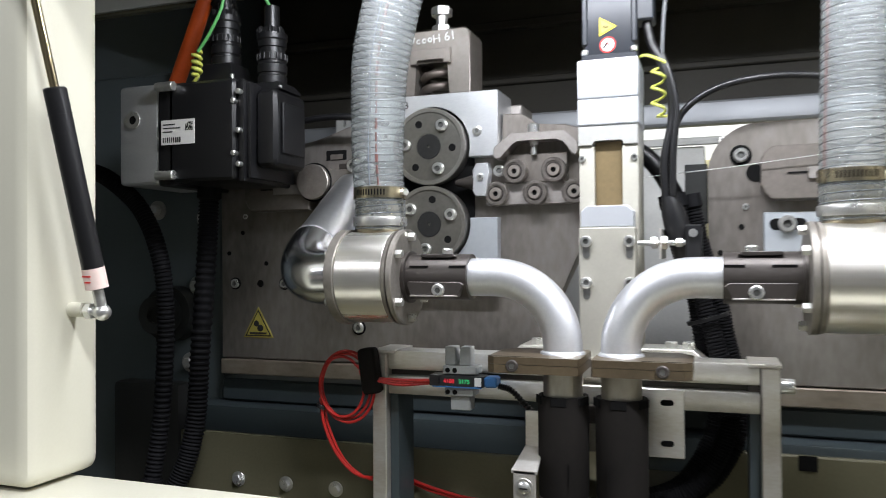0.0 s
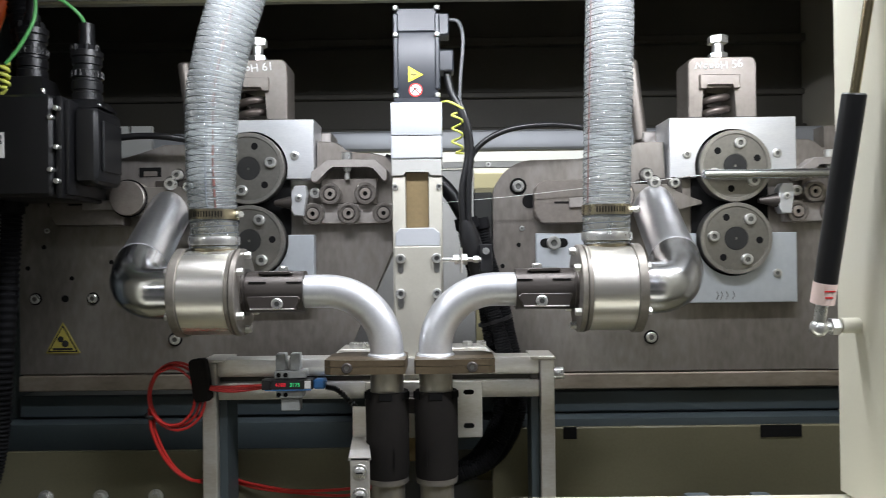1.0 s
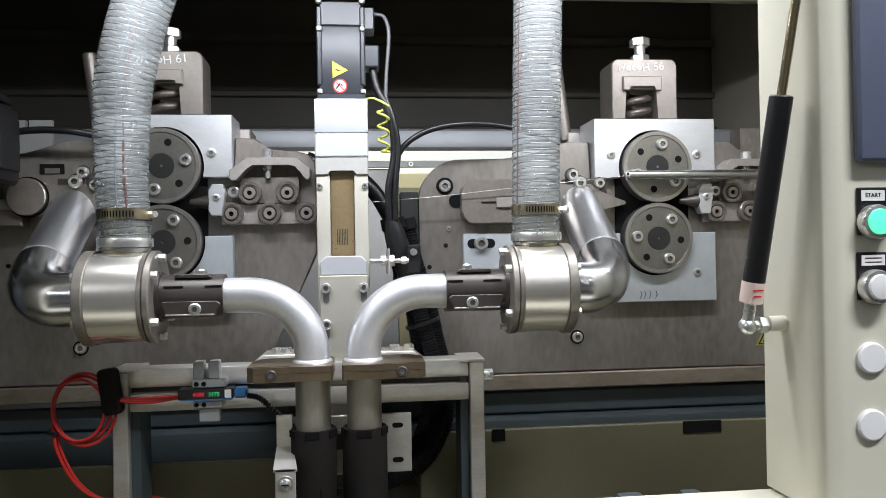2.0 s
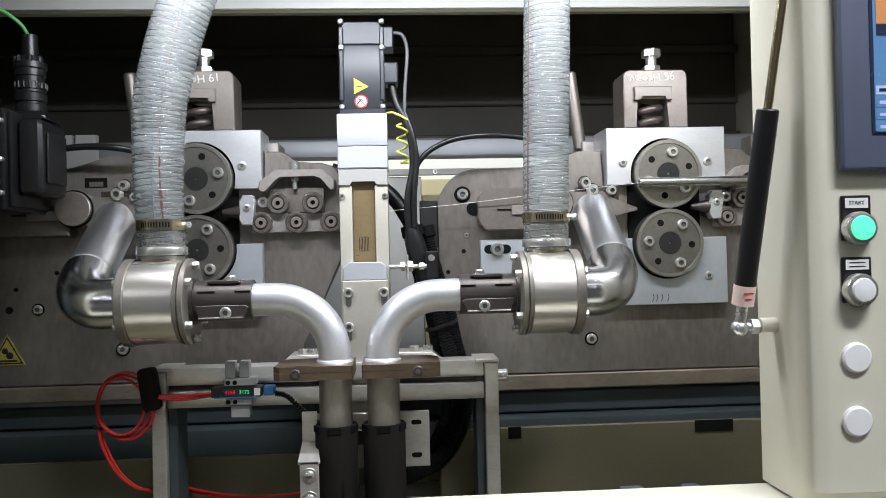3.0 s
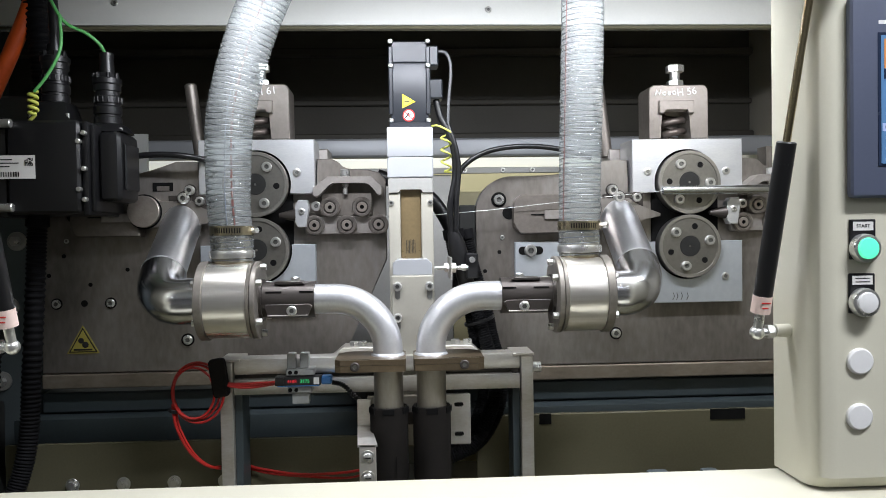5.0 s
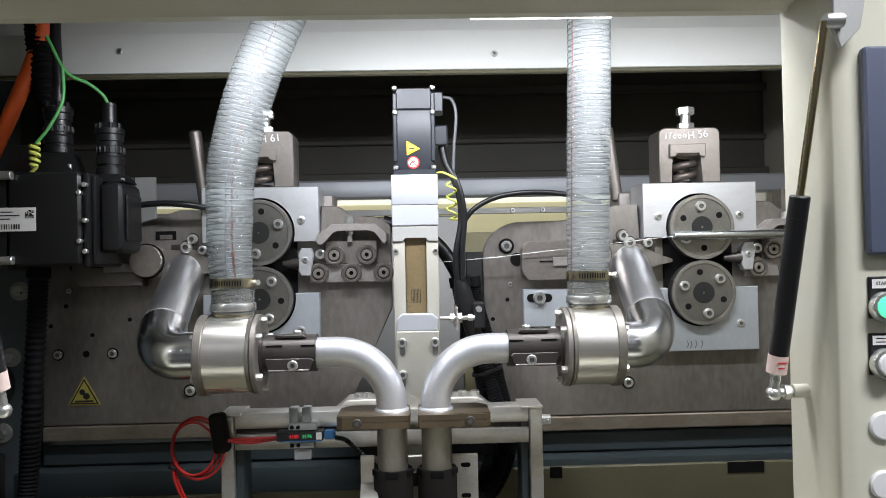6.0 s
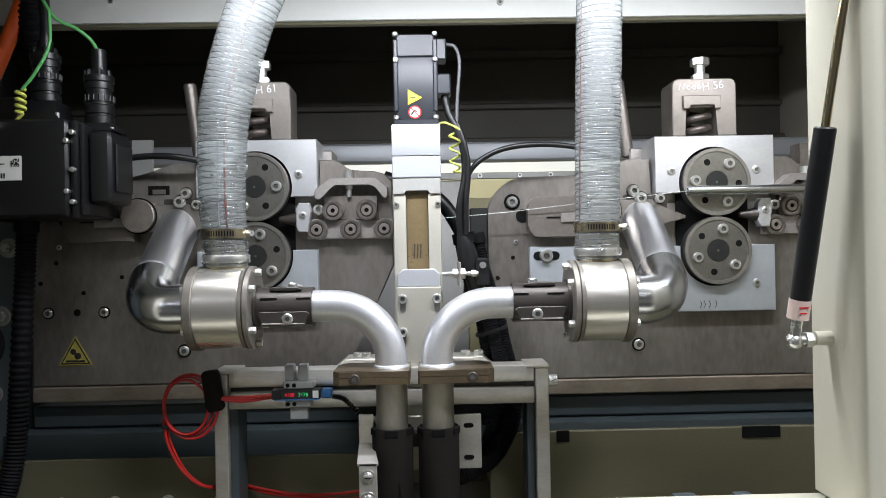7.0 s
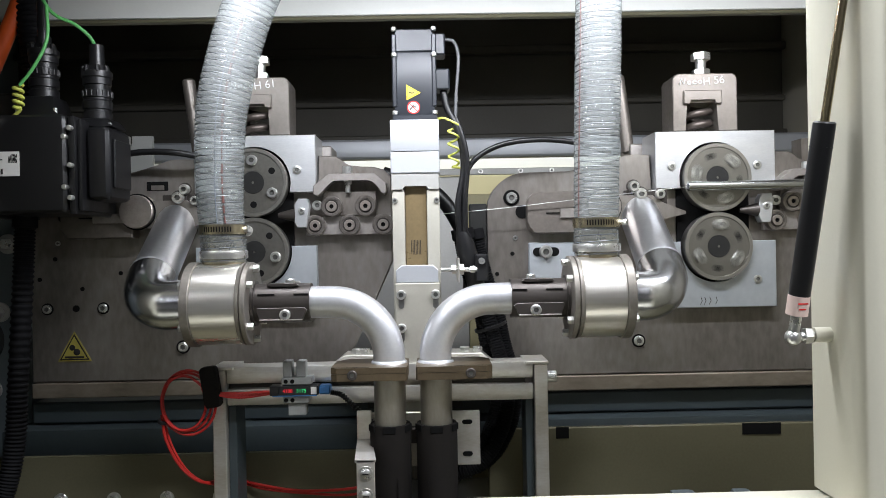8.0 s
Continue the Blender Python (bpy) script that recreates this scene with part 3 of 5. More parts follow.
    for x, z in ((0.5085, 1.4985), (0.5615, 1.4985), (0.4825, 1.469), (0.536, 1.469), (0.5885, 1.469)):
        small_roller(u, x, z)
    adj = part("adjusting_screw", hexagon(B(), (0.534, 1.058, 1.5388), (0, 0, -1), 0.0065, 0.006), "screw", u)
    part("thread", cyl(B(), (0.534, 1.058, 1.520), (0.534, 1.058, 1.535), 0.0042, 14), "screw", adj)
    part("screw", cyl(B(), (0.534, 1.058, 1.549), (0.534, 1.058, 1.561), 0.008, 20, 0.001), "screw", u)
    part("lever", cyl(B(), (0.275, 1.15, 1.59), (0.259, 1.15, 1.722), 0.0105, 20, 0.003), "bracket", u)
    return u


unit_r = feed_unit()
UNIT_PITCH = Vector((-0.7255, 0, 0.005))
unit_l = copy_thing(unit_r, Matrix.Translation(UNIT_PITCH) @ unit_r.matrix_basis)
part("upper_slot", box(B(), -0.5115, -0.478, 1.0742, 1.0752, 1.5345, 1.549), "hole", unit_l)
part("slot_insert", box(B(), -0.5045, -0.484, 1.0735, 1.0741, 1.5355, 1.5430), "bracket", unit_l)
for unit, screws in ((unit_r, ((0.256, 1.526, 0.0085), (0.267, 1.514, 0.0092), (0.297, 1.513, 0.0075))),
                     (unit_l, ((-0.4435, 1.534, 0.0080), (-0.4535, 1.521, 0.0092), (-0.4275, 1.516, 0.0075)))):
    for x, z, size in screws:
        part("washer", ring(B(), (x, 1.0519, z), (0, -1, 0), size * 0.5, size * 1.3, 0.0015, 24, 0.0003), "black_steel", unit)
        screw_part(unit, (x, 1.0504, z), r=size, h=0.009)
# the spring bracket of this unit sits a little further along its block
for ob in unit_l.children:
    if ob.name.split(".")[0] in ("spring_bracket", "spring_cap", "coil_spring", "tension_bolt"):
        ob.location.x += 0.014
roller_ru = roller("feed_roller", 0.388, 1.5375, unit_r)
roller_rl = roller("feed_roller", 0.388, 1.4295, unit_r)
roller_lu = roller("feed_roller", -0.3375, 1.5425, unit_l)
roller_ll = roller("feed_roller", -0.3375, 1.4345, unit_l)


u = unit_r
part("plate_extension", box(B(), 0.5345, 0.70, 1.0752, 1.109, 1.2292, 1.60), "plate", u)
part("strip_extension", box(B(), 0.5995, 0.70, 1.0712, 1.110, 1.204, 1.2275), "strip", u)
part("side_block", box(B(), 0.000, 0.0275, 1.080, 1.108, 1.43, 1.505, 0.001), "dark", u)
# adjusting plate with a slotted bolt
part("adjusting_plate", box(B(), 0.092, 0.170, 1.062, 1.0745, 1.378, 1.441, 0.001), "galv", u)
part("slot", prism(B(), [*arc(0.105, 1.426, 0.007, 90, 270, 8), *arc(0.133, 1.426, 0.007, -90, 90, 8)], 1.0612, 1.0622), "hole", u)
screw_part(u, (0.118, 1.0612, 1.426), r=0.0105, h=0.008)


def scribble(parent, x, z, text):
    """Marker writing: uneven strokes, then the characters that can be made out."""
    strokes = [[(-0.040, -0.0045), (-0.038, 0.0045), (-0.0335, -0.0035), (-0.031, 0.005)]]
    for k in range(3):
        strokes.append([(px, pz) for px, pz in arc(-0.0245 + 0.0085 * k, -0.0015 + 0.0006 * k, 0.0027, 40 - 30 * k, 320 + 10 * k, 10)])
    for line in strokes:
        part("marker_stroke", sweep(B(), [(x + px, 1.0652, z + pz) for px, pz in line], 0.0012, 5), "chalk", parent)
    letters("marker_writing", text, (x + 0.014, 1.0646, z + 0.001), 0.0175, "chalk", parent, 90, -6, 0)


scribble(unit_r, 0.377, 1.6915, "H 56")
scribble(unit_l, -0.334, 1.6965, "H 61")
letters("pen_writing", "33", (-0.378, 1.0573, 1.603), 0.014, "ink", unit_l, 90, -8, 0)


def warning_sticker(x, z):
    t = thing("warning_sticker", "faded yellow triangular hand warning sticker on the steel plate", "sticker", "warning stickers", (x, 1.0744, z))
    h = 0.047
    part("border", prism(B(), [(x - 0.0265, z - h / 2), (x + 0.0265, z - h / 2), (x, z + h / 2)], 1.0737, 1.0745), "warn", t)
    part("black_frame", prism(B(), [(x - 0.0235, z - h / 2 + 0.0018), (x + 0.0235, z - h / 2 + 0.0018), (x, z + h / 2 - 0.0036)], 1.0734, 1.0736), "ink", t)
    part("field", prism(B(), [(x - 0.0200, z - h / 2 + 0.0038), (x + 0.0200, z - h / 2 + 0.0038), (x, z + h / 2 - 0.0078)], 1.0729, 1.0733), "warn", t)
    b = B()
    lathe(b, (x - 0.003, 1.0728, z - 0.002), (0, -1, 0), [(0, 0), (0, 0.0048), (0.0003, 0.0045), (0.0003, 0)], 12)
    lathe(b, (x + 0.004, 1.0728, z - 0.009), (0, -1, 0), [(0, 0), (0, 0.0055), (0.0003, 0.005), (0.0003, 0)], 12)
    part("symbol", b, "ink", t)
    part("text_bar", box(B(), x - 0.015, x + 0.015, 1.0725, 1.0729, z - 0.0185, z - 0.0155), "ink", t)


warning_sticker(-0.6305, 1.2905)
warning_sticker(0.580, 1.283)

# scribbled pen mark on the lower block
pen = thing("pen_mark", "faint pen marks on the galvanised block", "mark", at=(0.375, 1.0576, 1.345))
for k, dx in enumerate((0, 0.006, 0.014, 0.024)):
    part("stroke", sweep(B(), [(0.362 + dx, 1.0577, 1.350), (0.364 + dx, 1.0577, 1.344), (0.361 + dx, 1.0577, 1.338)], 0.0005, 5), "ink", pen)

# straight guide tube in front of the rollers
rod = thing("guide_tube", "bright steel guide tube across the drive rollers", "tube", at=(0.336, 1.03, 1.522))
part("tube", lathe(B(), (0.3355, 1.030, 1.5235), (1, 0, 0), [(0.02, 0.003), (0, 0.004), (0, 0.0072), (0.30, 0.0072)], 24), "chrome", rod)
spool = thing("wire", "thin bright steel wire running to the feed rollers", "wire", at=(0.1, 1.03, 1.5))
part("strand", sweep(B(), [(-0.13, 1.06, 1.487), (-0.05, 1.05, 1.488), (0.05, 1.042, 1.495), (0.20, 1.036, 1.510), (0.345, 1.030, 1.5235)], 0.0006, 6), "screw", spool)


# ---- linear actuator ----
act = thing("linear_actuator", "upright linear actuator with a dark servo motor and ivory rail", "actuator", at=(-0.083, 1.0, 1.1))
mot = part("servo_motor", box(B(), -0.1125, -0.0525, 0.993, 1.053, 1.632, 1.728, 0.003, 2), "servo", act, "dark grey servo motor")
part("encoder_cap", box(B(), -0.1110, -0.0540, 0.9935, 1.052, 1.7285, 1.762, 0.0015), "servo", mot)
for x0, x1 in ((-0.1155, -0.1085), (-0.0565, -0.0495)):
    part("corner_rib", box(B(), x0, x1, 0.9905, 1.000, 1.646, 1.754, 0.0015), "servo", mot)
    for z in (1.636, 1.722, 1.760):
        xm = (x0 + x1) / 2
        part("screw", cyl(B(), (xm, 0.990, z - 0.002), (xm, 0.990, z + 0.004), 0.0042, 14, 0.001), "screw", mot)
part("motor_flange", box(B(), -0.1155, -0.0495, 0.988, 1.056, 1.625, 1.6335, 0.001), "servo", mot)
part("socket_box", box(B(), -0.052, -0.036, 1.00, 1.035, 1.725, 1.757, 0.002), "servo", mot)
part("socket_box", box(B(), -0.052, -0.030, 0.995, 1.03, 1.672, 1.703, 0.002), "servo", mot)
tri = part("warning_triangle", prism(B(), [(-0.0945, 1.656), (-0.0945, 1.679), (-0.0735, 1.6665)], 0.9922, 0.9928), "yellow", mot, "yellow triangular sticker")
part("border", prism(B(), [(-0.0922, 1.6593), (-0.0922, 1.6755), (-0.0778, 1.6667)], 0.9919, 0.9922), "warn", tri)
part("symbol", sweep(B(), [(-0.0905, 0.9917, 1.6667), (-0.0875, 0.9917, 1.6675), (-0.0880, 0.9917, 1.6660), (-0.0835, 0.9917, 1.6667)], 0.0006, 5), "ink", tri)
sign = part("no_hammer_sign", ring(B(), (-0.0845, 0.9930, 1.645), (0, -1, 0), 0.0078, 0.0098, 0.0006, 32, 0.0001), "signred", mot, "round red and white prohibition sticker")
part("field", cyl(B(), (-0.0845, 0.9930, 1.645), (-0.0845, 0.9925, 1.645), 0.0078, 32), "paper", sign)
part("symbol", sweep(B(), [(-0.090, 0.9923, 1.641), (-0.0845, 0.9923, 1.648), (-0.081, 0.9923, 1.645)], 0.0010, 5), "ink", sign)
part("stroke", sweep(B(), [(-0.0900, 0.9922, 1.6505), (-0.0790, 0.9922, 1.6395)], 0.0007, 5), "signred", sign)
part("coupling_block", box(B(), -0.1195, -0.0475, 0.976, 1.056, 1.578, 1.6245, 0.0025, 2), "light_block", act)
part("coupling_block", box(B(), -0.1195, -0.0475, 0.9763, 1.056, 1.5455, 1.5774, 0.0015, 1), "light_block", act)
end = [(-0.1190, 1.545), (-0.0485, 1.545), (-0.0485, 1.5215), (-0.065, 1.5215), (-0.067, 1.528), (-0.100, 1.528), (-0.102, 1.5215), (-0.1190, 1.5215)]
part("end_block", prism(B(), end, 0.978, 1.056, 0.001), "mid_grey", act)
part("rail", box(B(), -0.1185, -0.0485, 0.990, 1.052, 1.12, 1.5225, 0.002), "ivory", act)
part("rail_lip", box(B(), -0.1185, -0.1000, 0.981, 0.9898, 1.12, 1.5215, 0.0025, 2), "ivory", act)
part("rail_lip", box(B(), -0.0675, -0.0485, 0.981, 0.9898, 1.12, 1.5215, 0.0025, 2), "ivory", act)
part("cover_strip", box(B(), -0.0995, -0.0680, 0.9875, 0.9896, 1.12, 1.527, 0.0005), "amber", act, "amber sealing strip")
cs = [o for o in act.children if o.name.startswith("cover_strip")][0]
for k in range(7):
    part("print_line", box(B(), -0.0915 + 0.0022 * k, -0.0907 + 0.0022 * k, 0.9870, 0.9874, 1.4265, 1.4475 + 0.001 * (k % 2)), "ink", cs)
for x in (-0.1145, -0.0530):
    screw_part(act, (x, 0.981, 1.506), r=0.0042, h=0.003)

slide = thing("actuator_carriage", "ivory sliding carriage with black sleeves on the actuator", "carriage", at=(-0.083, 0.96, 1.3))
capo = [(-0.1135, 1.386), (-0.1135, 1.404), (-0.106, 1.411), (-0.060, 1.411), (-0.0525, 1.404), (-0.0525, 1.386)]
part("cap", prism(B(), capo, 0.958, 0.9805, 0.001), "light_block", slide)
part("slide_plate", box(B(), -0.1155, -0.0505, 0.955, 0.9805, 1.165, 1.3855, 0.0015), "ivory", slide)
for x in (-0.1065, -0.0570):
    for z in (1.369, 1.321):
        part("slot", prism(B(), [*arc(x, z, 0.004, 0, 180, 6), *arc(x, z - 0.016, 0.004, 180, 360, 6)], 0.9540, 0.9552), "socket", slide)
        screw_part(slide, (x, 0.9545, z), r=0.0068, h=0.005)
brk = part("slotted_plate", box(B(), -0.155, 0.002, 0.935, 0.943, 1.128, 1.204, 0.001), "profile", slide, "slotted aluminium plate")
for x, z in ((-0.016, 1.189), (-0.016, 1.144), (-0.146, 1.189), (-0.146, 1.144)):
    part("slot", prism(B(), [*arc(x - 0.004, z, 0.0032, 90, 270, 6), *arc(x + 0.004, z, 0.0032, -90, 90, 6)], 0.9340, 0.9352), "hole", brk)
part("arm", box(B(), -0.100, -0.080, 0.915, 0.9345, 1.165, 1.185, 0.001), "black_steel", slide)
for cx in (-0.121, -0.059):
    sl = part("sleeve", lathe(B(), (cx, 0.88, 1.094), (0, 0, 1), [(0, 0.0218), (0, 0.0265), (0.008, 0.0272), (0.106, 0.0275), (0.108, 0.0268), (0.108, 0.0225), (0.0, 0.0218)], 40), "rubber", slide, "matt black sleeve")
    part("end_ring", lathe(B(), (cx, 0.88, 1.087), (0, 0, 1), [(0, 0.0215), (0, 0.0262), (0.0068, 0.0266), (0.0068, 0.0215), (0, 0.0215)], 36), "flange", sl)
    for k in range(3):
        a = radians(-90 + (k - 1) * 62)
        px, py = cx + 0.0273 * math.cos(a), 0.88 + 0.0273 * math.sin(a)
        b = B()
        box(b, -0.0085, 0.0085, -0.0010, 0.0008, -0.0045, 0.0045, 0.0006)
        bmesh.ops.transform(b, matrix=pose(px, py, 1.198, 0, 0, math.degrees(a) + 90), verts=b.verts)
        part("notch", b, "hole", sl)
    part("slit", box(B(), cx + (0.010 if cx < -0.09 else -0.012), cx + (0.0105 if cx < -0.09 else -0.0115), 0.8520, 0.8540, 1.11, 1.135), "hole", sl)

stop = thing("stop_screw", "steel stop screw with nuts beside the actuator", "screw", at=(-0.03, 0.965, 1.40))
part("stud", cyl(B(), (-0.0485, 0.965, 1.4035), (0.004, 0.965, 1.4035), 0.0032, 14), "screw", stop)
for x, r in ((-0.033, 0.0075), (-0.022, 0.0085), (-0.006, 0.0055)):
    part("nut", hexagon(B(), (x, 0.965, 1.4035), (1, 0, 0), r, 0.007), "screw", stop)
part("bracket", box(B(), -0.024, -0.0215, 0.955, 1.04, 1.385, 1.42, 0.0005), "profile", stop)

# ---- dust pipes, one pair mirrored ----
def mirrored(x, side):
    return x if side < 0 else -0.18 - x


def dust_pipe(side):
    X = lambda x: mirrored(x, side)
    D = lambda d: d if side < 0 else -d
    AY, AZ = 0.88, 1.366
    p = thing("dust_pipe", "bright aluminium pipe elbow with a black clamp and flange", "pipe", "dust pipes", (X(-0.121), AY, 1.27))
    bend = [(X(-0.225), AY, AZ), (X(-0.200), AY, AZ)]
    bend += [(X(-0.196 + 0.075 * math.sin(a)), AY, AZ - 0.075 + 0.075 * math.cos(a)) for a in (radians(6 * i) for i in range(16))]
    bend += [(X(-0.121), AY, 1.272)]
    part("elbow", sweep(B(), bend, 0.0213, 36), "alu", p)
    part("weld_bead", lathe(B(), (X(-0.121), AY, 1.2835), (0, 0, 1), [(0, 0.021), (0, 0.0245), (0.002, 0.0238), (0.0035, 0.0215)], 36), "alu", p)
    part("inner_tube", lathe(B(), (X(-0.121), AY, 1.10), (0, 0, 1), [(0, 0.019), (0, 0.0213), (0.170, 0.0213), (0.170, 0.019)], 40), "tube_worn", p, "rubbed dull steel tube")
    fl = [(-0.194, 0.840), (-0.186, 0.834), (-0.0975, 0.834), (-0.0955, 0.838), (-0.0955, 0.912), (-0.100, 0.918), (-0.180, 0.918), (-0.194, 0.900)]
    b = B()
    for z0, z1 in ((1.2665, 1.2755), (1.2760, 1.2835)):
        lower = [b.verts.new((X(x), y, z0)) for x, y in fl]
        upper = [b.verts.new((X(x), y, z1)) for x, y in fl]
        b.faces.new(lower), b.faces.new(upper)
        for i in range(len(fl)):
            j = (i + 1) % len(fl)
            b.faces.new((lower[i], lower[j], upper[j], upper[i]))
    f = part("flange", b, "brown_steel", p, "browned steel flange")
    part("slit", box(B(), *sorted((X(-0.193), X(-0.145))), 0.8385, 0.8395, 1.2835, 1.2838), "hole", f)
    screw_part(f, (X(-0.166), 0.834, 1.2745), r=0.0066, h=0.003, mat="black_steel")
    # clamp on the horizontal end
    c = part("clamp", lathe(B(), (X(-0.300), AY, AZ), (D(1), 0, 0), [(0, 0.0215), (0, 0.0262), (0.077, 0.0262), (0.077, 0.0215)], 40), "black_steel", p, "blackened steel clamp")
    for z0, z1, in0 in ((1.3445, 1.3615, 0.0), (1.3885, 1.3925, 0.012)):
        tab = [(-0.290 + in0, z1), (-0.229 - in0, z1), (-0.225 - in0, z1 - 0.003), (-0.232 - in0, z0), (-0.286 + in0, z0), (-0.291 + in0, z1 - 0.003)]
        part("tab", prism(B(), [(X(x), z) for x, z in tab], 0.8495 if z0 < 1.35 else 0.862, 0.862 if z0 < 1.35 else 0.89, 0.0005), "black_steel", c)
    part("tab_edge", box(B(), *sorted((X(-0.287), X(-0.231))), 0.8485, 0.8493, 1.3450, 1.3468, 0.0003), "cast", c)
    screw_part(c, (X(-0.253), 0.8490, 1.3525), r=0.0072, h=0.004)
    screw_part(c, (X(-0.250), 0.872, 1.3925), (0, 0, 1), r=0.0062, h=0.006)
    part("slit", box(B(), *sorted((X(-0.290), X(-0.268))), 0.8555, 0.8570, 1.3775, 1.3795), "hole", c)
    part("slit", box(B(), *sorted((X(-0.243), X(-0.224))), 0.8555, 0.8570, 1.3775, 1.3795), "hole", c)
    return p


def rotary_body(side):
    X = lambda x: mirrored(x, side)
    D = lambda d: d if side < 0 else -d
    AY, AZ = 0.88, 1.366
    # outer end of the drum, and how far its elbow sits in from the common line
    OUT, INSET = (-0.3835, 0.003) if side < 0 else (-0.3805, 0.015)
    r = thing("pipe_junction", "turned aluminium pipe junction with bolted grey flanges", "pipe junction", "pipe junctions", (X(-0.346), AY, AZ - 0.05))
    part("drum", lathe(B(), (X(OUT + 0.0115), AY, AZ), (D(1), 0, 0), [(0, 0), (0, 0.0528), (0.001, 0.0536), (-0.3145 - OUT - 0.0115, 0.0536), (-0.3135 - OUT - 0.0115, 0.0528), (-0.3135 - OUT - 0.0115, 0)], 72), "brushed", r)
    f1 = part("flange", lathe(B(), (X(OUT), AY, AZ), (D(1), 0, 0), [(0, 0.02), (0, 0.0550), (0.0012, 0.0565), (0.0108, 0.0565), (0.0118, 0.0555), (0.0118, 0.02)], 64), "flange", r)
    f2 = part("flange", lathe(B(), (X(-0.3135), AY, AZ), (D(1), 0, 0), [(0, 0.02), (0, 0.054), (0.005, 0.0555), (0.0056, 0.0525), (0.0066, 0.0525), (0.0072, 0.0555), (0.0125, 0.0555), (0.0135, 0.054), (0.0135, 0.02)], 64), "flange", r)
    for a in (35, 155, 215, 325, 270, 90):
        y, z = AY - 0.047 * math.cos(radians(a)), AZ + 0.047 * math.sin(radians(a))
        part("bolt", hexagon(B(), (X(-0.300), y, z), (D(1), 0, 0), 0.0052, 0.0075), "screw", f2)
        part("bolt", hexagon(B(), (X(OUT), y, z), (D(-1), 0, 0), 0.0052, 0.005), "screw", f1)
    part("collar", lathe(B(), (X(-0.300), AY, AZ), (D(1), 0, 0), [(0, 0), (0, 0.030), (0.004, 0.030), (0.004, 0)], 40), "black_steel", r)
    path = [(-0.386, 0.88, 1.366), (-0.404, 0.88, 1.366), (-0.423, 0.881, 1.366), (-0.440, 0.889, 1.371), (-0.452, 0.907, 1.384), (-0.457, 0.935, 1.402), (-0.461, 1.02, 1.456), (-0.463, 1.066, 1.485)]
    path = [(X(x + INSET), y, z) for x, y, z in path]
    part("outlet_elbow", sweep(B(), spline(path[:6], 8), 0.0330, 40), "chrome", r, "polished steel elbow")
    part("outlet_tube", sweep(B(), path[5:], 0.0310, 40), "satin", r, "satin steel tube")
    part("weld_seam", sweep(B(), [path[5], Vector(path[5]).lerp(Vector(path[6]), 0.03)], 0.0333, 40), "alu", r)
    nx = X(-0.3435)
    part("neck", lathe(B(), (nx, 0.895, 1.405), (0, 0, 1), [(0, 0.022), (0.008, 0.0265), (0.013, 0.0282), (0.018, 0.0288), (0.05, 0.0288), (0.05, 0.027)], 40), "clamp_band", r, "brassy pipe neck")
    return r


HOSE_L = [(-0.3435, 0.895, 1.422), (-0.3435, 0.895, 1.455), (-0.347, 0.897, 1.50), (-0.3478, 0.90, 1.548), (-0.344, 0.90, 1.625), (-0.3265, 0.90, 1.7015), (-0.306, 0.90, 1.7636), (-0.277, 0.90, 1.83), (-0.245, 0.90, 1.90), (-0.205, 0.90, 1.98)]
HOSE_R = [(0.1635, 0.895, 1.422), (0.1635, 0.895, 1.455), (0.165, 0.897, 1.50), (0.1665, 0.90, 1.54), (0.1690, 0.90, 1.617), (0.1715, 0.90, 1.70), (0.1735, 0.90, 1.77), (0.175, 0.90, 1.85), (0.177, 0.90, 1.98)]


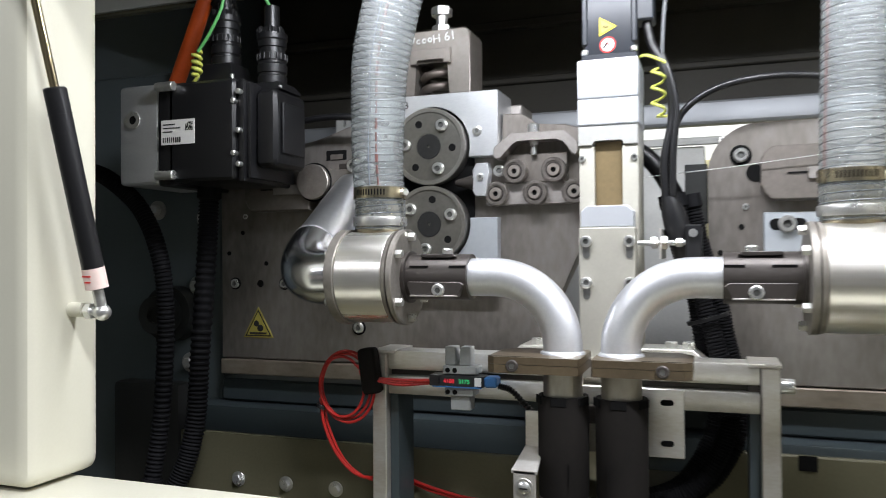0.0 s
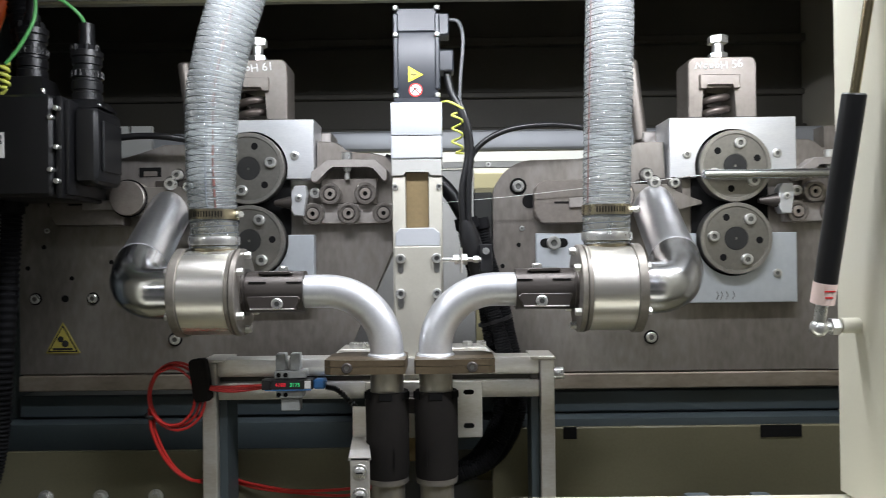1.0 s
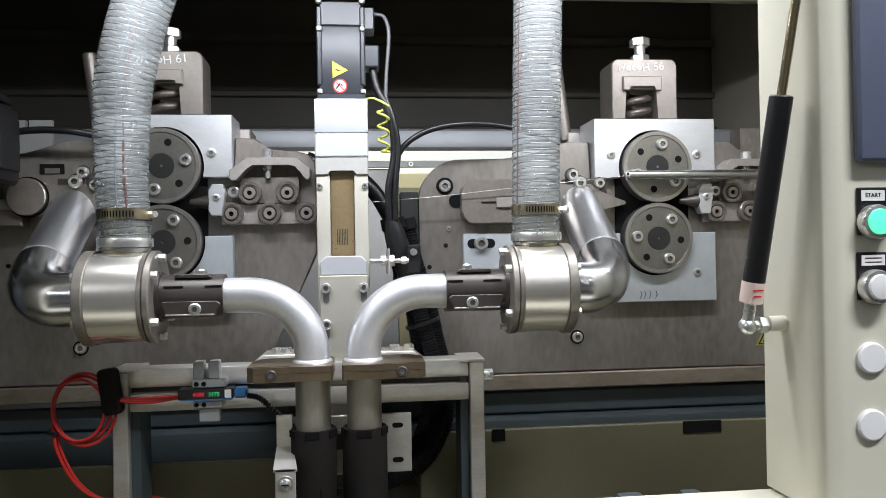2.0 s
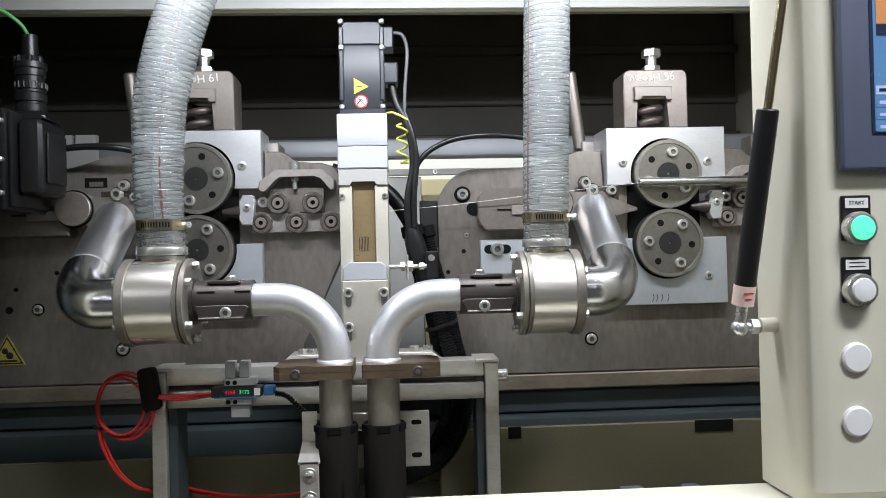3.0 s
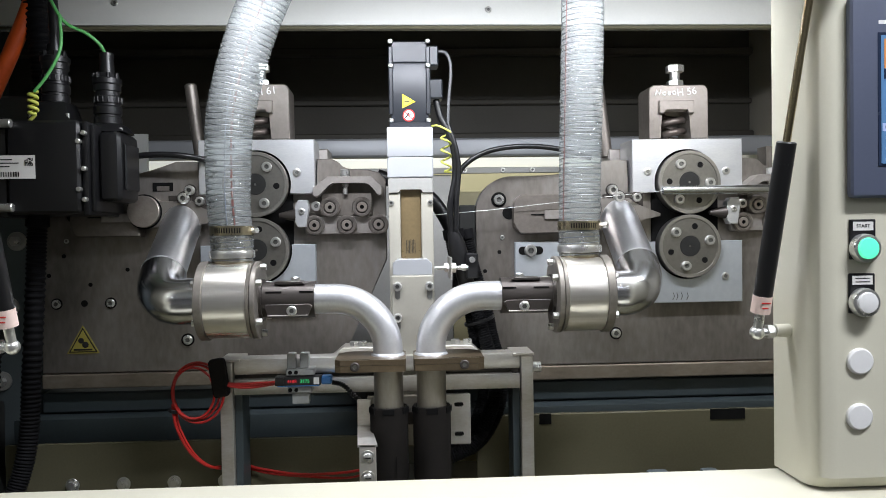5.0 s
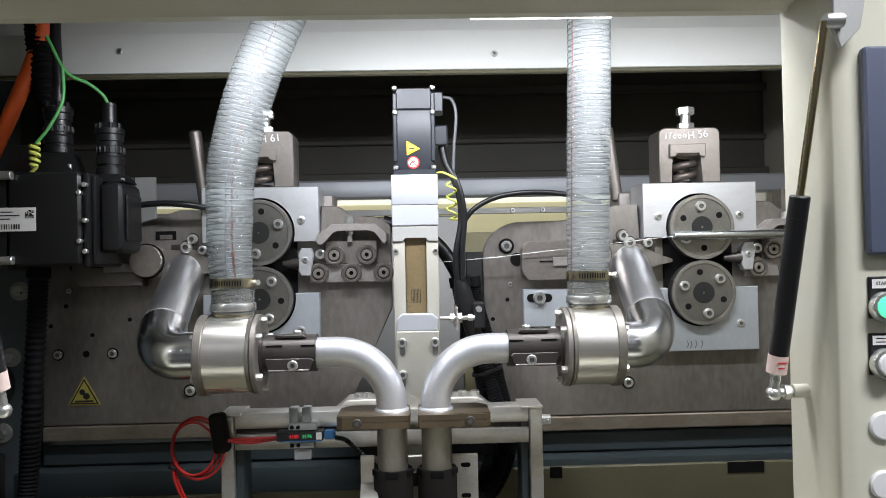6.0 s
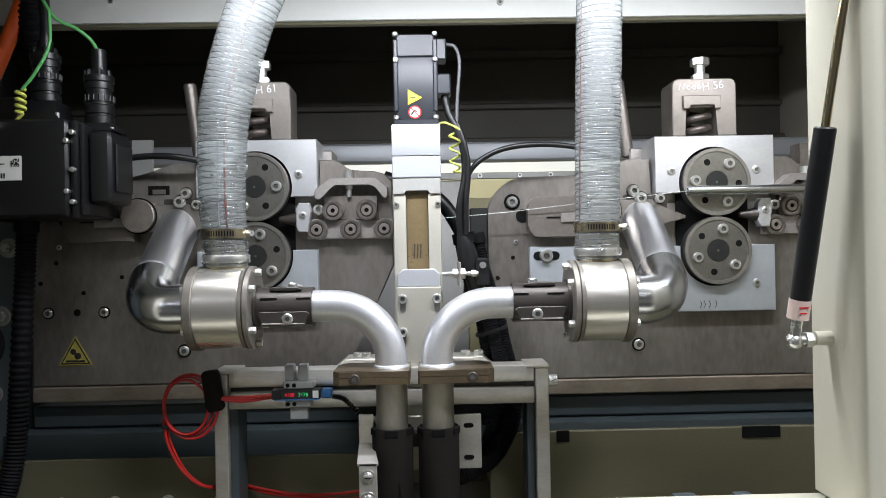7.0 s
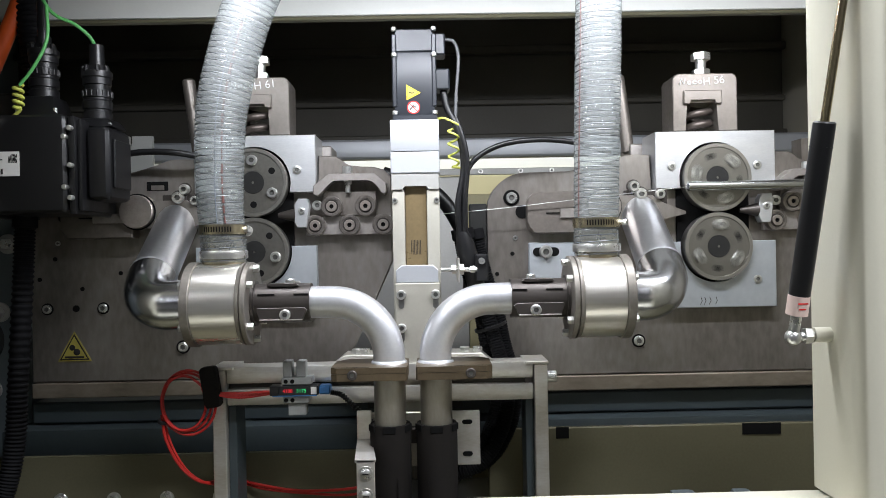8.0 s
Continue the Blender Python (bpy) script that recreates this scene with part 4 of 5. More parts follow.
def hose(points, name_label):
    h = thing("suction_hose", name_label, "hose", "suction hoses", points[0])
    pts = spline(points, 14)
    marks = [0.0]
    for a, q in zip(pts, pts[1:]):
        marks.append(marks[-1] + (q - a).length)
    length, pitch = marks[-1], 0.0083

    def at(s):
        """Centre, two cross axes and radius of the hose at a way along it."""
        k = 0
        while k < len(pts) - 2 and marks[k + 1] < s:
            k += 1
        c = pts[k].lerp(pts[k + 1], (s - marks[k]) / max(1e-9, marks[k + 1] - marks[k]))
        d = (pts[min(k + 2, len(pts) - 1)] - pts[max(k - 1, 0)]).normalized()
        u = d.cross(Vector((0, 1, 0))).normalized()
        return c, u, d.cross(u), 0.0296 + (0.0010 if points[0][0] > 0 else 0.0046) * min(1, max(0, (s / length - 0.10) / 0.28))

    # thin wall bulging between the turns of the spiral
    wall, seg, rings = B(), 40, []
    count = int(length / pitch * 6)
    for i in range(count + 1):
        s = i / count * length
        c, u, v, rad = at(s)
        row = []
        for k in range(seg):
            a = 2 * math.pi * k / seg
            bulge = abs(math.sin(math.pi * (s / pitch - k / seg))) ** 0.7
            wobble = 0.0002 * math.sin(5 * a + 90 * s) + 0.00015 * math.sin(9 * a - 210 * s)
            row.append(wall.verts.new(c + (u * math.cos(a) + v * math.sin(a)) * (rad + 0.0009 * bulge + wobble)))
        rings.append(row)
    for a, b in zip(rings, rings[1:]):
        for k in range(seg):
            n = (k + 1) % seg
            wall.faces.new((a[k], b[k], b[n], a[n])).smooth = True
    part("wall", wall, "hose", h, "clear plastic hose wall")
    coil, total = [], int(length / pitch) * 26
    for i in range(total + 1):
        s = i / 26 * pitch
        c, u, v, rad = at(s)
        a = 2 * math.pi * i / 26
        coil.append(c + (u * math.cos(a) + v * math.sin(a)) * (rad + 0.0003))
    part("spiral", sweep(B(), coil, 0.0007, 6), "wire", h, "steel reinforcing spiral")
    band = part("hose_clamp", lathe(B(), (points[1][0], points[1][1], 1.459), (0, 0, 1), [(0, 0.0304), (0, 0.0318), (0.013, 0.0318), (0.013, 0.0304)], 48), "clamp_band", h, "perforated steel hose clamp")
    for k in range(11):
        a = radians(-90 + (k - 5) * 6.5)
        b = B()
        box(b, -0.0008, 0.0008, -0.0003, 0.0003, -0.0035, 0.0035)
        bmesh.ops.transform(b, matrix=pose(points[1][0] + 0.0319 * math.cos(a), points[1][1] + 0.0319 * math.sin(a), 1.4655, 0, 0, math.degrees(a) + 90), verts=b.verts)
        part("slot", b, "hole", band)
    part("clamp_screw", hexagon(B(), (points[1][0] + 0.0315, 0.889, 1.4655), (0.75, -0.66, 0), 0.0045, 0.010), "screw", band)
    part("rim", lathe(B(), (points[0][0], points[0][1], 1.4265), (0, 0, 1), [(0, 0.0290), (0, 0.0318), (0.0015, 0.0324), (0.009, 0.0324), (0.0105, 0.0318), (0.0105, 0.0290)], 48), "screw", h)
    # printed lines, a broken red one and a grey one
    upright = points[0][0] > 0
    line = [p + (Vector((-0.0270, -0.015, 0)) if upright else Vector((0.012 - 0.00006 * k, -0.0290, 0))) for k, p in enumerate(pts[20:])]
    step = 4 if upright else 3
    for k in range(0, len(line) - step, step + (0 if upright else 1)):
        part("red_mark", sweep(B(), line[k:k + step + 1], 0.0010 if upright else 0.0011 + 0.0004 * ((k * 7) % 3), 5), "hosepink", h)
    if not upright:
        grey = [p + Vector((0.002, -0.0310, 0)) for p in pts[20:70]]
        part("marking_line", sweep(B(), grey, 0.0008, 5), "hosegrey", h, "thin grey line along the hose")
    return h


for side in (-1, 1):
    dust_pipe(side)
    rotary_body(side)
hose(HOSE_L, "clear ribbed suction hose leaning over on the junction")
hose(HOSE_R, "clear ribbed suction hose standing upright on the junction")

# ---- support frame of the pipes ----
sup = thing("support_frame", "aluminium profile frame carrying the pipe flanges", "frame", at=(-0.14, 0.965, 1.0))
bm = B()
box(bm, -0.3565, 0.0805, 0.945, 0.985, 1.2475, 1.2715, 0.003, 2)
box(bm, -0.3565, 0.0805, 0.945, 0.985, 1.2165, 1.2400, 0.003, 2)
cb = part("crossbeam", bm, "profile", sup)
# dark fill in place of shade between the two bars
part("groove", box(B(), -0.3563, 0.0803, 0.957, 0.98, 1.2390, 1.2485), "shade_brown", cb)
part("slot_nut", box(B(), 0.068, 0.0795, 0.949, 0.9565, 1.2380, 1.2500, 0.001), "black_steel", cb)
for x0, x1, g0, g1 in ((-0.376, -0.357, -0.3565, -0.345), (0.081, 0.100, 0.069, 0.0805)):
    part("upright", box(B(), x0, x1, 0.940, 1.003, 1.001, 1.2675, 0.0012), "profile", sup)
    # slate box put in for the shade on the upright's inner side
    part("shaded_side", box(B(), g0, g1, 0.952, 1.003, 1.001, 1.2160, 0.0008), "slate", sup, "dark box for the upright's shaded inner side")
for x0, x1 in ((-0.378, -0.346), (0.068, 0.1015)):
    part("end_cap", box(B(), x0, x1, 0.9385, 1.004, 1.2680, 1.2720, 0.0008), "profile", sup)
part("end_bolt", cyl(B(), (0.100, 0.965, 1.2455), (0.116, 0.965, 1.2455), 0.0085, 20, 0.001), "screw", sup)
part("mount_plate", prism(B(), [(-0.215, 1.262), (-0.195, 1.2785), (0.010, 1.2785), (0.030, 1.262)], 0.99, 1.045, 0.001), "profile", sup)
for x in (-0.178, -0.185 + 0.02, 0.005, -0.015):
    part("bolt", hexagon(B(), (x, 1.012, 1.2785), (0, 0, 1), 0.008, 0.007), "screw", sup)
part("slide_shoe", box(B(), -0.16, -0.02, 0.9855, 1.02, 1.2, 1.2615, 0.001), "dark", sup)

brz = thing("bent_bracket", "bent steel bracket with two cross-head screws", "bracket", at=(-0.15, 0.82, 1.02))
part("strip", prism(B(), [(-0.161, 1.02), (-0.161, 1.171), (-0.138, 1.171), (-0.138, 1.02)], 0.815, 0.819, 0.0008), "profile", brz)
part("upper_strip", box(B(), -0.168, -0.148, 0.90, 0.903, 1.175, 1.215, 0.0005), "profile", brz)
b = B()
va = [b.verts.new(v) for v in ((-0.163, 0.815, 1.171), (-0.136, 0.815, 1.171), (-0.148, 0.90, 1.176), (-0.168, 0.90, 1.176), (-0.163, 0.815, 1.168), (-0.136, 0.815, 1.168), (-0.148, 0.90, 1.173), (-0.168, 0.90, 1.173))]
for q in ((0, 1, 2, 3), (4, 5, 6, 7), (0, 1, 5, 4), (1, 2, 6, 5), (2, 3, 7, 6), (3, 0, 4, 7)):
    b.faces.new([va[i] for i in q])
part("bend", b, "profile", brz)
for z in (1.154, 1.126):
    sc = part("screw", lathe(B(), (-0.1495, 0.815, z), (0, -1, 0), [(0, 0), (0, 0.0068), (0.002, 0.0062), (0.0035, 0.004), (0.0038, 0)], 20), "screw", brz)
    part("cross", box(B(), -0.1535, -0.1455, 0.8108, 0.8114, z - 0.0006, z + 0.0006), "hole", sc)
    part("washer", ring(B(), (-0.1495, 0.8151, z), (0, -1, 0), 0.004, 0.0095, 0.001, 24, 0.0002), "screw", sc)

# fibre sensor on its terminal rail
sen = thing("fibre_sensor", "blue fibre sensor amplifier with red and green digits", "sensor", at=(-0.25, 0.93, 1.236))
part("case", box(B(), -0.290, -0.222, 0.916, 0.938, 1.2298, 1.2430, 0.0015, 2), "black", sen)
part("display", box(B(), -0.276, -0.235, 0.9150, 0.9163, 1.2305, 1.2420), "ink", sen)
part("front_cap", box(B(), -0.2885, -0.277, 0.9148, 0.9163, 1.2300, 1.2425, 0.0004), "black", sen)
part("tail", box(B(), -0.2217, -0.206, 0.917, 0.936, 1.2302, 1.2426, 0.002), "blue", sen, "blue plastic plug end")
part("edge_strip", box(B(), -0.286, -0.224, 0.9152, 0.9161, 1.2287, 1.2303, 0.0003), "blue", sen)
letters("digits", "4188", (-0.2645, 0.9146, 1.2362), 0.0070, "digit_red", sen)
letters("digits", "3175", (-0.2455, 0.9146, 1.2362), 0.0070, "digit_green", sen)
part("switch", box(B(), -0.2325, -0.2245, 0.9148, 0.9163, 1.2315, 1.2415), "paper", sen)
ter = thing("terminal_block", "grey terminal blocks clipped on the profile", "terminal block", at=(-0.25, 0.93, 1.21))
part("body", box(B(), -0.274, -0.232, 0.921, 0.9445, 1.2438, 1.2535, 0.001), "terminal", ter)
part("body", box(B(), -0.272, -0.236, 0.921, 0.9445, 1.218, 1.2288, 0.001), "terminal", ter)
for x in (-0.2665, -0.2475):
    part("clip", box(B(), x - 0.0065, x + 0.0065, 0.926, 0.9445, 1.2537, 1.276, 0.001), "terminal", ter)
part("clip", box(B(), -0.266, -0.241, 0.926, 0.9445, 1.200, 1.2178, 0.001), "terminal", ter)
for x in (-0.268, -0.259):
    for z in (1.2485, 1.2225):
        part("hole", cyl(B(), (x, 0.9203, z), (x, 0.9212, z), 0.003, 14), "hole", ter)

for o in (sen, ter):
    o.location.z += 0.005

red = thing("red_cable", "looped red fibre cable tied to the support frame", "cable", at=(-0.41, 0.93, 1.22))
for k, (dx, dr) in enumerate(((0, 0.0), (0.003, 0.004), (-0.003, -0.003))):
    pts = [(-0.290, 0.925 - 0.003 * k, 1.2365 + 0.002 * k), (-0.335, 0.925, 1.232 + 0.003 * k), (-0.375, 0.925 + 0.002 * k, 1.240)]
    pts += [(-0.408 + dx + (0.034 + dr) * math.cos(radians(a)), 0.930 - 0.003 * k, 1.226 + (0.041 + dr) * math.sin(radians(a))) for a in range(45, 400, 25)]
    part("strand", sweep(B(), spline(pts, 5), 0.0019, 8), "red", red)
part("strand", sweep(B(), spline([(-0.443, 0.928, 1.21), (-0.438, 0.928, 1.175), (-0.418, 0.93, 1.135), (-0.39, 0.94, 1.11), (-0.37, 1.01, 1.095), (-0.33, 1.008, 1.085), (-0.27, 1.0, 1.077), (-0.20, 0.99, 1.08), (-0.15, 0.98, 1.09)], 8), 0.0022, 8), "red", red)
part("strand", sweep(B(), spline([(-0.441, 0.932, 1.21), (-0.434, 0.932, 1.172), (-0.412, 0.934, 1.130), (-0.385, 0.95, 1.105), (-0.365, 1.01, 1.090), (-0.32, 1.008, 1.078), (-0.26, 1.0, 1.073), (-0.19, 0.99, 1.072), (-0.15, 0.98, 1.085)], 8), 0.0019, 8), "red", red)
part("tie", ring(B(), (-0.443, 0.929, 1.197), (0.35, 0, 1), 0.004, 0.0075, 0.005, 16, 0.0005), "black", red)
vel = thing("hook_loop_strap", "black hook-and-loop strap around the red cable", "strap", at=(-0.38, 0.93, 1.24))
b = B()
box(b, -0.012, 0.012, -0.010, 0.010, -0.029, 0.029, 0.007, 3)
bmesh.ops.transform(b, matrix=pose(-0.374, 0.930, 1.247, 0, -8, 0), verts=b.verts)
part("band", b, "rubber", vel)
sensor_lead = thing("sensor_lead", "black coiled sensor lead", "cable", at=(-0.2, 0.93, 1.23))
lead = spline([(-0.206, 0.926, 1.2365), (-0.190, 0.925, 1.232), (-0.172, 0.926, 1.214), (-0.152, 0.93, 1.195), (-0.140, 0.935, 1.18)], 24)
part("cable", sweep(B(), lead, lambda f: 0.0035 + 0.0009 * math.sin(f * 150), 10), "black", sensor_lead)


# ---- cables round the actuator ----
def cable(name, label, pts, r, mat, ribs=0, steps=10, category="cable"):
    t = thing(name, label, category, at=pts[0])
    path = spline(pts, steps)
    rad = (lambda f: r * (1 + 0.06 * (1 if math.sin(f * ribs) > 0 else -1))) if ribs else r
    part("sheath", sweep(B(), path, rad, 12), mat, t)
    if ribs:
        for q, p in ((path[0], path[1]), (path[-1], path[-2])):
            part("end_collar", lathe(B(), q, p - q, [(-0.004, 0), (-0.004, r * 1.2), (0.012, r * 1.25), (0.014, r * 1.0)], 20), mat, t)
    return t


cable("encoder_cable", "grey thin encoder cable of the servo motor", [(-0.036, 1.01, 1.750), (-0.022, 1.008, 1.745), (-0.016, 1.005, 1.72), (-0.020, 1.005, 1.67), (-0.022, 1.005, 1.63)], 0.0026, "grey_sheath")
cable("motor_cable", "black power cable hanging from the servo motor", [(-0.040, 1.008, 1.672), (-0.034, 1.006, 1.645), (-0.022, 1.003, 1.62), (-0.013, 1.003, 1.59), (-0.011, 1.004, 1.55), (-0.020, 1.004, 1.50), (-0.018, 1.006, 1.45)], 0.0055, "black")
cable("signal_cable", "black signal cable beside the actuator", [(-0.022, 1.003, 1.63), (-0.012, 1.0, 1.60), (-0.006, 1.0, 1.56), (-0.010, 1.0, 1.51), (-0.011, 1.002, 1.46)], 0.0042, "black")
cable("earth_wire", "coiled yellow-green earth wire beside the motor", [(-0.048, 1.002, 1.629), (-0.038, 0.998, 1.629)] + [(-0.026 + 0.0075 * math.cos(a), 0.998 + 0.0075 * math.sin(a), 1.619 - 0.0190 * a / (2 * math.pi)) for a in (i * math.pi / 5 for i in range(34))] + [(-0.017, 1.0, 1.555)], 0.0017, "lime", steps=3)
cable("air_hose", "black hose arching behind the clear hose", [(-0.012, 1.02, 1.49), (-0.011, 1.02, 1.535), (0.006, 1.02, 1.568), (0.045, 1.02, 1.590), (0.10, 1.02, 1.5975), (0.16, 1.03, 1.594), (0.22, 1.05, 1.58)], 0.0042, "black")
plug = thing("cable_connector", "black cable connector behind the actuator", "connector", at=(-0.01, 1.01, 1.43))
part("shell", lathe(B(), (-0.016, 1.008, 1.46), (0.25, 0.1, -1), [(0, 0), (0, 0.009), (0.02, 0.014), (0.055, 0.016), (0.06, 0.013), (0.09, 0.013), (0.09, 0)], 24), "black", plug)
for k, (x0, x1, y0) in enumerate(((-0.01, 0.036, 1.03), (0.008, 0.05, 1.045), (-0.02, 0.02, 1.05))):
    cable("corrugated_conduit", "black corrugated conduit hanging behind the pipes", [(x0, y0, 1.46), (x0 + 0.012, y0, 1.40), (x0 + 0.03, y0, 1.34), (x1, y0 - 0.005, 1.28), (x1 + 0.015, y0 - 0.005, 1.22), (x1 + 0.005, y0 - 0.01, 1.16), (x1 - 0.03, y0 - 0.02, 1.11), (x1 - 0.09, y0 - 0.02, 1.085)], 0.0110 - 0.001 * k, "conduit", 690, 80, "conduit")
strap = thing("cable_tie", "black cable tie round the conduits", "cable tie", at=(0.03, 1.02, 1.31))
part("band", ring(B(), (0.026, 1.035, 1.315), (0.3, 0, -1), 0.024, 0.0255, 0.005, 24, 0.0005), "black", strap)
cable("thick_hose", "black hose behind the actuator", [(-0.14, 1.12, 1.56), (-0.06, 1.12, 1.53), (-0.02, 1.12, 1.48), (0.0, 1.12, 1.42), (0.0, 1.12, 1.35)], 0.012, "black")

# valve block behind the right hand conduit
nb = thing("small_valve", "small dark valve behind the stop screw", "valve", at=(0.01, 1.0, 1.4))
part("body", box(B(), 0.003, 0.022, 0.985, 1.02, 1.385, 1.425, 0.002), "black", nb)
part("fitting", cyl(B(), (0.012, 0.98, 1.415), (0.012, 0.985, 1.415), 0.005, 12), "screw", nb)

# ---- drive motor at the left end ----
dm = thing("drive_motor", "black servo drive motor with a steel gearbox and label", "motor", at=(-0.62, 0.98, 1.48))
part("gearbox", box(B(), -0.763, -0.6935, 0.925, 1.06, 1.493, 1.634, 0.008, 3), "block", dm, "cast aluminium gearbox")
for z in (1.585,):
    part("plug_ring", ring(B(), (-0.737, 0.9248, z), (0, -1, 0), 0.006, 0.0125, 0.002, 28, 0.0005), "screw", dm)
    part("plug_socket", cyl(B(), (-0.737, 0.9236, z), (-0.737, 0.9246, z), 0.0062, 20), "hole", dm)
part("motor_flange", box(B(), -0.693, -0.672, 0.923, 1.06, 1.490, 1.636, 0.004, 2), "black", dm)
part("body", box(B(), -0.6715, -0.566, 0.920, 1.055, 1.494, 1.632, 0.010, 3), "black", dm)
part("end_cap", box(B(), -0.5655, -0.5555, 0.926, 1.050, 1.492, 1.630, 0.004, 2), "black", dm)
part("encoder_base", box(B(), -0.5553, -0.5485, 0.932, 1.045, 1.497, 1.626, 0.003, 2), "black", dm)
part("encoder_housing", box(B(), -0.5483, -0.5145, 0.940, 1.022, 1.512, 1.618, 0.012, 3), "black", dm)
part("side_cover", box(B(), -0.5143, -0.5105, 0.952, 1.010, 1.530, 1.600, 0.0015), "black", dm)
for x, z in ((-0.667, 1.624), (-0.667, 1.503), (-0.5605, 1.612), (-0.5605, 1.560), (-0.5605, 1.515), (-0.5685, 1.60), (-0.5685, 1.53)):
    part("screw", cyl(B(), (x, 0.9180, z), (x, 0.928, z), 0.0037, 14, 0.001), "screw", dm)
for z in (1.626, 1.504):
    part("bolt", cyl(B(), (-0.690, 0.916, z), (-0.660, 0.916, z), 0.0065, 16, 0.001), "screw", dm)
lab = part("type_label", box(B(), -0.688 + 0.004, -0.629, 0.9188, 0.9196, 1.546, 1.580), "paper", dm, "white type label with a code square")
random.seed(4)
for i in range(9):
    x = -0.681 + i * 0.0034
    part("code_bar", box(B(), x, x + random.uniform(0.001, 0.0024), 0.9184, 0.9187, 1.549, 1.556), "ink", lab)
for i in range(8):
    for j in range(8):
        if random.random() < 0.55:
            x, z = -0.6435 + i * 0.00145, 1.5645 + j * 0.00145
            part("code_cell", box(B(), x, x + 0.0014, 0.9184, 0.9187, z, z + 0.0014), "ink", lab)
for k, w in enumerate((0.020, 0.029, 0.016)):
    part("text_bar", box(B(), -0.681, -0.681 + w, 0.9184, 0.9187, 1.573 - 0.005 * k, 1.5745 - 0.005 * k), "ink", lab)


def round_plug(x, y, z, tall, label):
    t = thing("round_connector", label, "connector", "motor connectors", (x, y, z))
    b = box(B(), x - 0.032, x + 0.032, y - 0.030, y + 0.030, z, z + tall, 0.004, 2)
    for v in b.verts:
        f = 1 - 0.28 * (v.co.z - z) / tall
        v.co.x, v.co.y = x + (v.co.x - x) * f, y + (v.co.y - y) * f
    part("base", b, "black", t)
    for dx in (-0.027, 0.027):
        part("screw", cyl(B(), (x + dx, y - 0.024, z + 0.001), (x + dx, y - 0.024, z + tall * 0.45), 0.0032, 12, 0.0008), "screw", t)
    z += tall - 0.012
    part("coupling", lathe(B(), (x, y, z + 0.012), (0, 0, 1), [(0, 0), (0, 0.0205), (0.010, 0.0205), (0.011, 0.0185), (0.014, 0.0185), (0.015, 0.0205), (0.026, 0.0208), (0.028, 0.0192), (0.031, 0.0192), (0.032, 0.0206), (0.042, 0.0206), (0.043, 0.0178), (0.050, 0.0178), (0.051, 0.0198), (0.060, 0.0198), (0.062, 0.0215), (0.070, 0.0215), (0.071, 0.0185), (0.078, 0.0165), (0.079, 0.0108), (0.09, 0.0108), (0.09, 0)], 28), "black", t)
    for k in (205, 245, 295, 335):
        a = radians(k)
        part("lug", cyl(B(), (x + 0.0190 * math.cos(a), y + 0.0190 * math.sin(a), z + 0.080), (x + 0.0190 * math.cos(a), y + 0.0190 * math.sin(a), z + 0.090), 0.0032, 8, 0.0008), "black", t)
    for k in range(16):
        a = radians(22.5 * k)
        part("rib", cyl(B(), (x + 0.0204 * math.cos(a), y + 0.0204 * math.sin(a), z + 0.045), (x + 0.0204 * math.cos(a), y + 0.0204 * math.sin(a), z + 0.053), 0.0016, 6), "black", t)
    return t


round_plug(-0.627, 0.988, 1.6325, 0.034, "black round motor connector with ribbed collar")
round_plug(-0.548, 0.985, 1.6185, 0.014, "black round encoder connector with ribbed collar")
cable("connector_lead", "black lead rising from the motor connector", [(-0.627, 0.988, 1.74), (-0.628, 0.99, 1.79), (-0.635, 1.0, 1.86), (-0.64, 1.02, 1.98)], 0.008, "black")
cable("orange_cable", "thick orange cable behind the motor", [(-0.815, 1.06, 1.56), (-0.770, 1.06, 1.67), (-0.726, 1.055, 1.76), (-0.690, 1.055, 1.85), (-0.668, 1.05, 1.95)], 0.0125, "orange")
cable("green_wire", "green wire looping over the connectors", [(-0.548, 0.985, 1.735), (-0.553, 0.975, 1.752), (-0.57, 0.965, 1.768), (-0.60, 0.955, 1.785), (-0.63, 0.96, 1.84)], 0.0026, "green")
cable("green_wire", "pale green wire hanging by the motor", [(-0.600, 0.945, 1.79), (-0.598, 0.94, 1.74), (-0.615, 0.935, 1.70), (-0.635, 0.935, 1.675)], 0.0024, "green")
cable("coiled_wire", "coiled yellow wire beside the connector", [(-0.637 + 0.0055 * math.cos(a), 0.935 + 0.0055 * math.sin(a), 1.676 - 0.009 * a / (2 * math.pi)) for a in (i * math.pi / 5 for i in range(40))] + [(-0.645, 0.935, 1.63)], 0.0026, "lime", steps=3)
cable("encoder_lead", "black lead above the encoder connector", [(-0.548, 0.985, 1.69), (-0.548, 0.985, 1.715), (-0.548, 0.985, 1.742)], 0.0105, "black")
cable("corrugated_conduit", "thick black corrugated conduit standing in the cabinet corner", [(-0.665, 1.0, 1.49), (-0.670, 1.0, 1.40), (-0.675, 0.99, 1.25), (-0.680, 0.985, 1.15), (-0.692, 0.97, 1.08), (-0.72, 0.95, 1.03), (-0.78, 0.94, 1.018)], 0.0140, "conduit", 560, 60, "conduit")
cable("corrugated_conduit", "black corrugated conduit curving down beside the gearbox", [(-0.89, 0.99, 1.53), (-0.83, 0.98, 1.51), (-0.770, 0.98, 1.46), (-0.735, 0.98, 1.38), (-0.732, 0.985, 1.28), (-0.745, 0.99, 1.15), (-0.755, 0.98, 1.05)], 0.0125, "conduit", 620, 60, "conduit")
